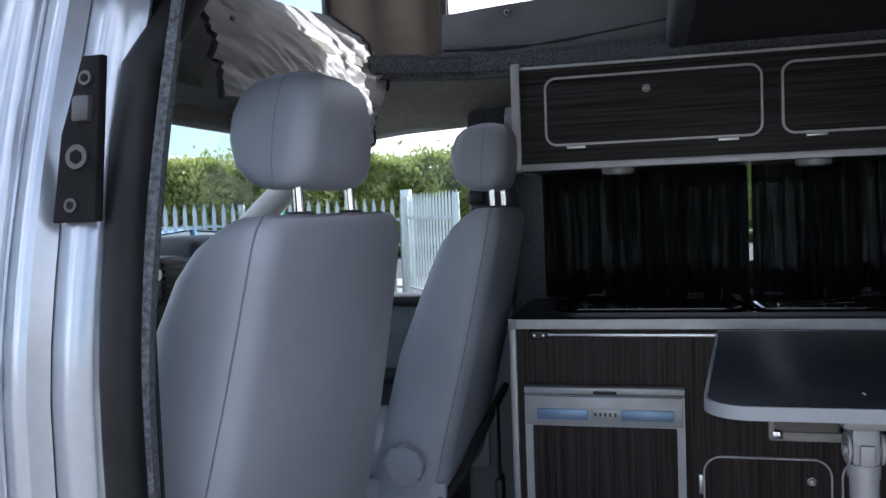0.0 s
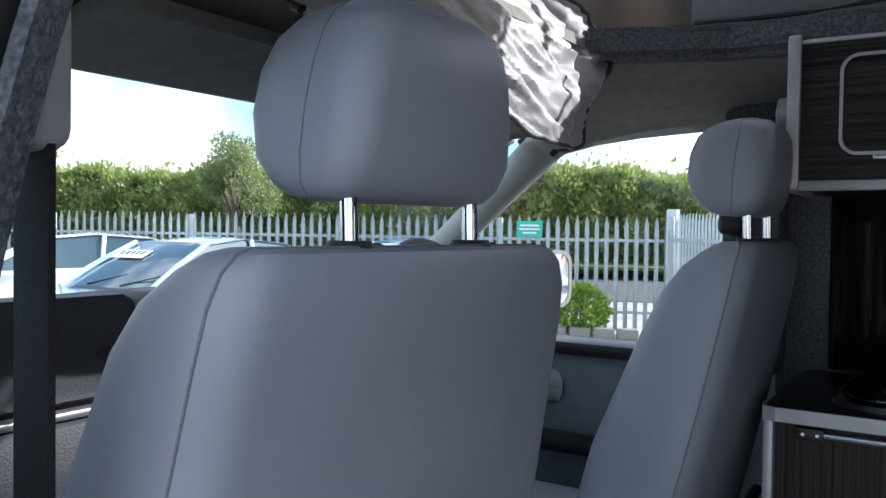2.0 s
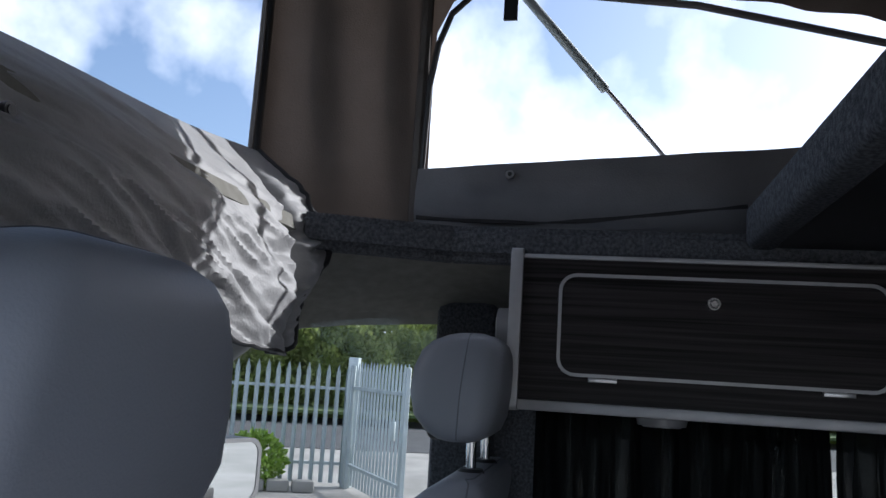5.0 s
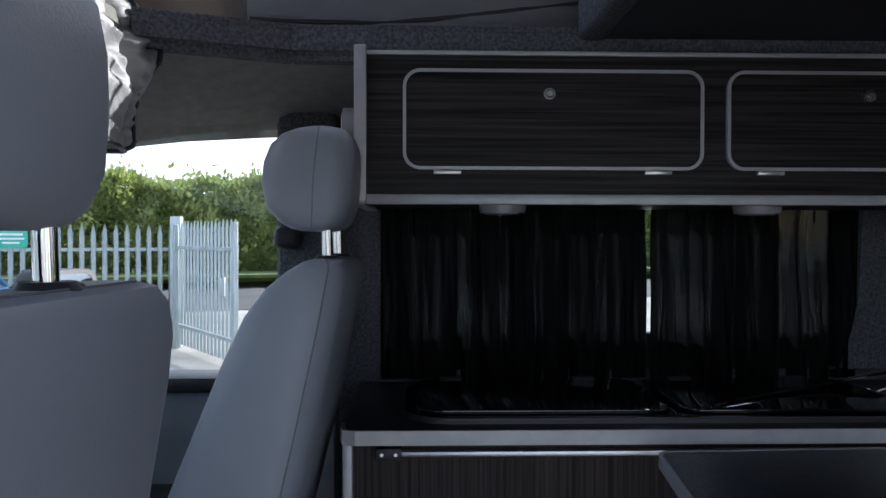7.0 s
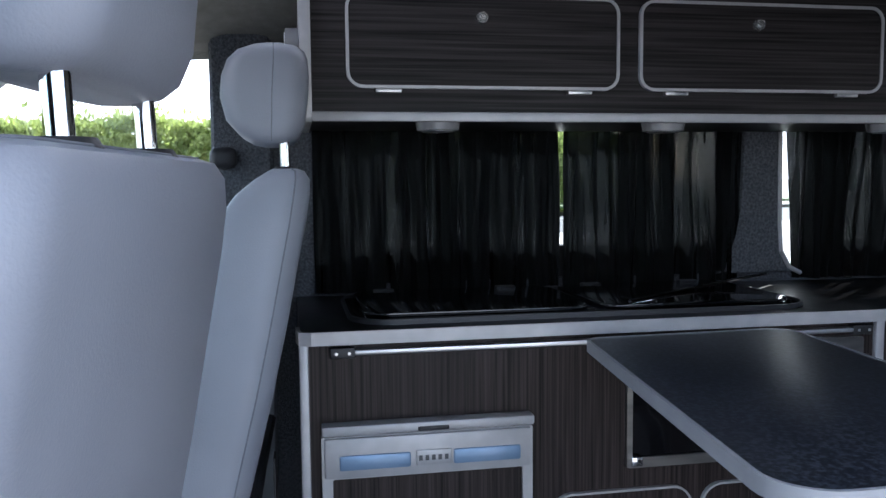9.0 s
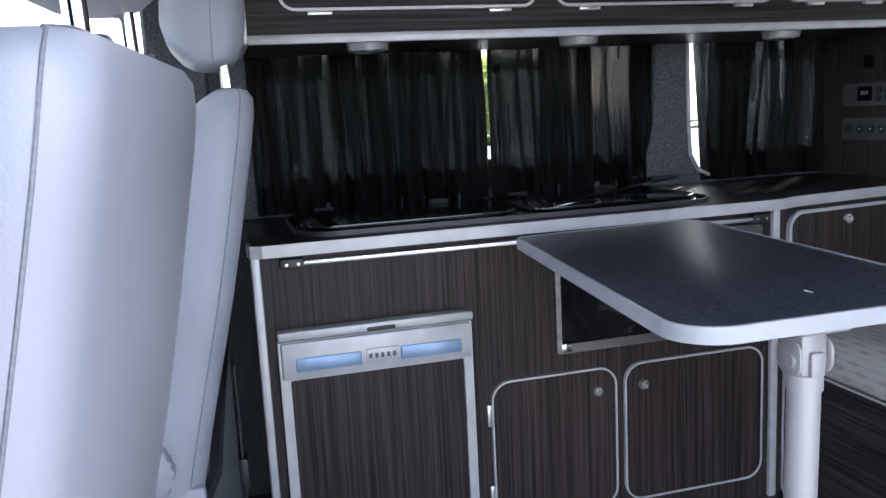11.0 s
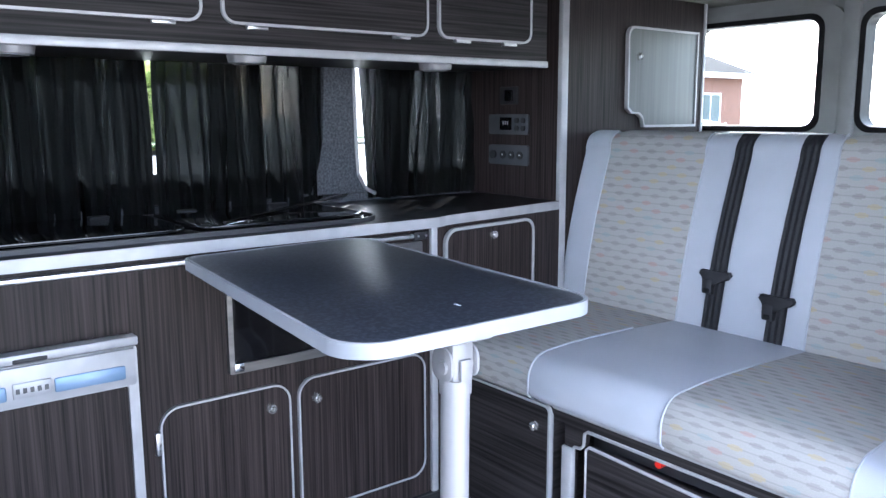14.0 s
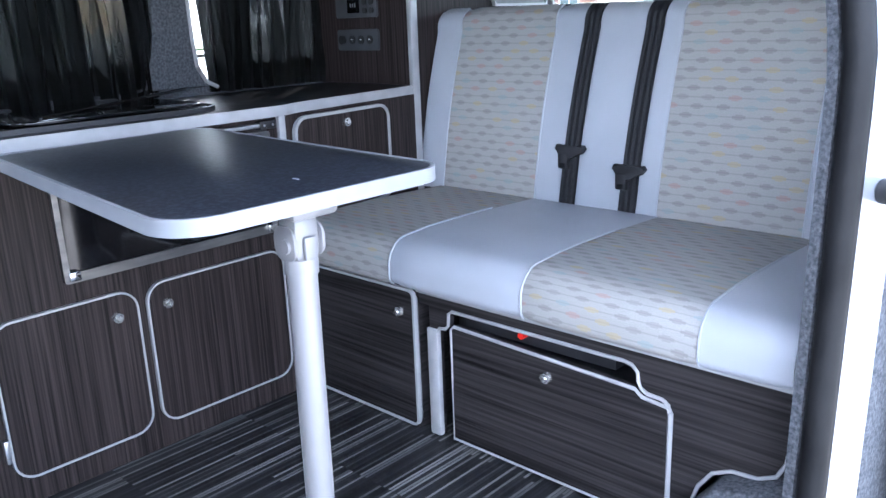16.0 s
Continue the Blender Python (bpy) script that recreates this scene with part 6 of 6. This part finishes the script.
def car(x, y, head, paint, label, sign=False):
    """A hatchback: lofted body, glazed cabin, wheels, lamps, mirrors."""
    c = thing("car", label, "car", (x, y, 0), "parked cars")
    Mx = Matrix.Translation((x, y, 0)) @ Matrix.Rotation(radians(head), 4, "Z")

    def put(name, bm, m, parent=None, lab=""):
        bmesh.ops.transform(bm, matrix=Mx, verts=bm.verts[:])
        return part(name, bm, m, parent or c, lab)
    st_ = [(-2.15, 0.62, 0.35, 0.8), (-2.1, 0.74, 0.28, 0.98), (-1.6, 0.84, 0.25, 1.02), (-0.6, 0.87, 0.22, 0.98), (0.6, 0.87, 0.22, 0.95), (1.2, 0.86, 0.24, 0.92), (1.7, 0.82, 0.26, 0.8), (2.1, 0.68, 0.3, 0.66), (2.2, 0.5, 0.34, 0.56)]
    put("body", loft(bmesh.new(), [[(a, py, pz) for py, pz in rrect(-w_, w_, z0, z1, 0.12, 4)] for a, w_, z0, z1 in st_]), paint)
    cab = [(-1.98, 0.6, 0.98, 1.1), (-1.7, 0.66, 0.97, 1.3), (-1.2, 0.68, 0.95, 1.44), (-0.4, 0.69, 0.94, 1.5), (0.25, 0.68, 0.92, 1.44), (0.8, 0.68, 0.91, 1.18), (1.25, 0.66, 0.9, 0.94)]
    put("cabin_glass", loft(bmesh.new(), [[(a, -w_ * 1.12, z0), (a, -w_ * (0.86 if z1 > 1.2 else 1.0), z1 - 0.04), (a, -w_ * 0.6, z1), (a, w_ * 0.6, z1), (a, w_ * (0.86 if z1 > 1.2 else 1.0), z1 - 0.04), (a, w_ * 1.12, z0)] for a, w_, z0, z1 in cab]), CARGLASS)
    put("roof", loft(bmesh.new(), [[(a, py, z + 0.012 - 0.03 * (py / 0.62) ** 2) for py in (-0.62, -0.3, 0, 0.3, 0.62)] + [(a, py, z - 0.03) for py in (0.6, -0.6)] for a, z in ((-1.7, 1.3), (-1.2, 1.44), (-0.4, 1.5), (0.25, 1.44))]), paint)
    for sy in (-1, 1):
        for pts in ([(1.25, 0.74, 0.92), (0.8, 0.68, 1.17), (0.25, 0.61, 1.43)], [(-0.45, 0.77, 0.95), (-0.5, 0.62, 1.47)], [(-1.35, 0.77, 0.96), (-1.5, 0.6, 1.37)], [(-2.0, 0.65, 1.0), (-1.7, 0.58, 1.29)]):
            put("pillar", tube(bmesh.new(), [(a, sy * b, z) for a, b, z in pts], 0.035, 8), paint)
        for ax in (-1.35, 1.35):
            t = put("wheel", cyl(bmesh.new(), (ax, sy * 0.66, 0.31), (ax, sy * 0.88, 0.31), 0.31, seg=28), TYRE)
            put("rim", cyl(bmesh.new(), (ax, sy * 0.87, 0.31), (ax, sy * 0.89, 0.31), 0.2, seg=20), STEEL, t)
        put("headlight", box(bmesh.new(), 1.85, 2.13, sy * 0.42, sy * 0.7, 0.58, 0.72, 0.05, 3), GLASS)
        put("tail_light", box(bmesh.new(), -2.16, -1.95, sy * 0.5, sy * 0.74, 0.75, 0.95, 0.03), RED)
        put("door_mirror", box(bmesh.new(), 0.62, 0.74, sy * 0.9, sy * 1.06, 0.92, 1.04, 0.03), paint)
        put("door_handle", box(bmesh.new(), -0.3, -0.1, sy * 0.875, sy * 0.895, 0.8, 0.83, 0.005), paint)
    put("grille", box(bmesh.new(), 2.12, 2.2, -0.4, 0.4, 0.35, 0.48, 0.02), BLACK)
    for sy in (-0.3, 0.25):
        put("wiper", tube(bmesh.new(), [(1.22, sy, 0.965), (0.98, sy + 0.42, 1.08)], 0.008, 6), BLACK)
    if sign:
        Ms = Matrix.Translation((0.6, -0.28, 1.295)) @ Matrix.Rotation(radians(-64.7), 4, "Y")
        bm = box(bmesh.new(), -0.003, 0.003, -0.26, 0.26, -0.1, 0.1)
        bmesh.ops.transform(bm, matrix=Ms, verts=bm.verts[:])
        card = put("price_card", bm, WHITE, None, "white price card in the windscreen")
        for k in range(5):
            bm = box(bmesh.new(), 0.003, 0.006, -0.2 + 0.085 * k, -0.15 + 0.085 * k, -0.02, 0.07)
            bmesh.ops.transform(bm, matrix=Ms, verts=bm.verts[:])
            put("figure_bar", bm, DKBLUE, card)
    return c


car(5.75, 8.0, 184, BLUEPAINT, "pale blue hatchback with a card in its windscreen", True)
car(6.6, 11.9, 152, WHITEPAINT, "white hatchback parked in the yard")
car(9.0, 7.0, 160, DKBLUE, "blue car parked near the fence")
car(5.4, 15.6, 152, WHITEPAINT, "white hatchback parked in the yard")
car(12.5, -18.0, 20, WHITEPAINT, "white car parked before a house")


def house(x0, x1, y0, y1, eave, ridge, label, floors=1):
    hs = thing("house", label, "house", ((x0 + x1) / 2, (y0 + y1) / 2, 0))
    part("wall", B(x0, x1, y0, y1, 0, eave), BRICK, hs)
    o = 0.45
    bm = bmesh.new()
    hw_ = (y1 - y0) / 2 + o
    v = [bm.verts.new(p) for p in ((x0 - o, y0 - o, eave), (x1 + o, y0 - o, eave), (x1 + o, y1 + o, eave), (x0 - o, y1 + o, eave), (x0 - o + hw_, (y0 + y1) / 2, ridge), (x1 + o - hw_, (y0 + y1) / 2, ridge))]
    for f in ((0, 1, 5, 4), (1, 2, 5), (2, 3, 4, 5), (3, 0, 4), (0, 3, 2, 1)):
        bm.faces.new([v[i] for i in f])
    part("roof", bm, ROOFTILE, hs, smooth=False)
    part("fascia", ring(bmesh.new(), [(x0 - o, y0 - o), (x1 + o, y0 - o), (x1 + o, y1 + o), (x0 - o, y1 + o)], [(x0 - 0.3, y0 - 0.3), (x1 + 0.3, y0 - 0.3), (x1 + 0.3, y1 + 0.3), (x0 - 0.3, y1 + 0.3)], "z", eave - 0.22, eave - 0.01), WHITE, hs)
    n = int((x1 - x0) / 2.6)
    for fl in range(floors):
        for k in range(n):
            wx, wz = x0 + 1.0 + 2.6 * k, 0.95 + 2.6 * fl
            w_ = part("window", B(wx, wx + 1.2, y1 - 0.02, y1 + 0.03, wz, wz + 1.25), WHITE, hs)
            for q in (0, 1):
                part("pane", B(wx + 0.08 + 0.56 * q, wx + 0.56 + 0.56 * q, y1 + 0.02, y1 + 0.035, wz + 0.08, wz + 1.17), CARGLASS, w_)
        for wy in (y0 + 1.6, y0 + 4.6):
            w_ = part("window", B(x0 - 0.03, x0 + 0.02, wy, wy + 1.5, 1.2 + 2.6 * fl, 2.5 + 2.6 * fl), WHITE, hs)
            for q in (0, 1):
                part("pane", B(x0 - 0.035, x0 - 0.02, wy + 0.08 + 0.7 * q, wy + 0.72 + 0.7 * q, 1.28 + 2.6 * fl, 2.42 + 2.6 * fl), CARGLASS, w_)
    return hs


house(19.7, 31, -33, -25.0, 3.35, 5.7, "brick bungalow with a grey hipped roof")
house(0.5, 11.4, -42, -34, 5.4, 8.0, "two-storey brick building with white windows", 2)
leaves("hedge_leaves", 5000, lambda rng, n: (np.stack([rng.uniform(-2, 9, n), rng.uniform(-24.6, -23.4, n), rng.uniform(0, 2.3, n) + 0.2 * rng.normal(size=n)], 1), np.tile([0, 0.8, 0.6], (n, 1))), 0.3, LEAF3, "garden hedge before the brick building", "hedge", seed=9)
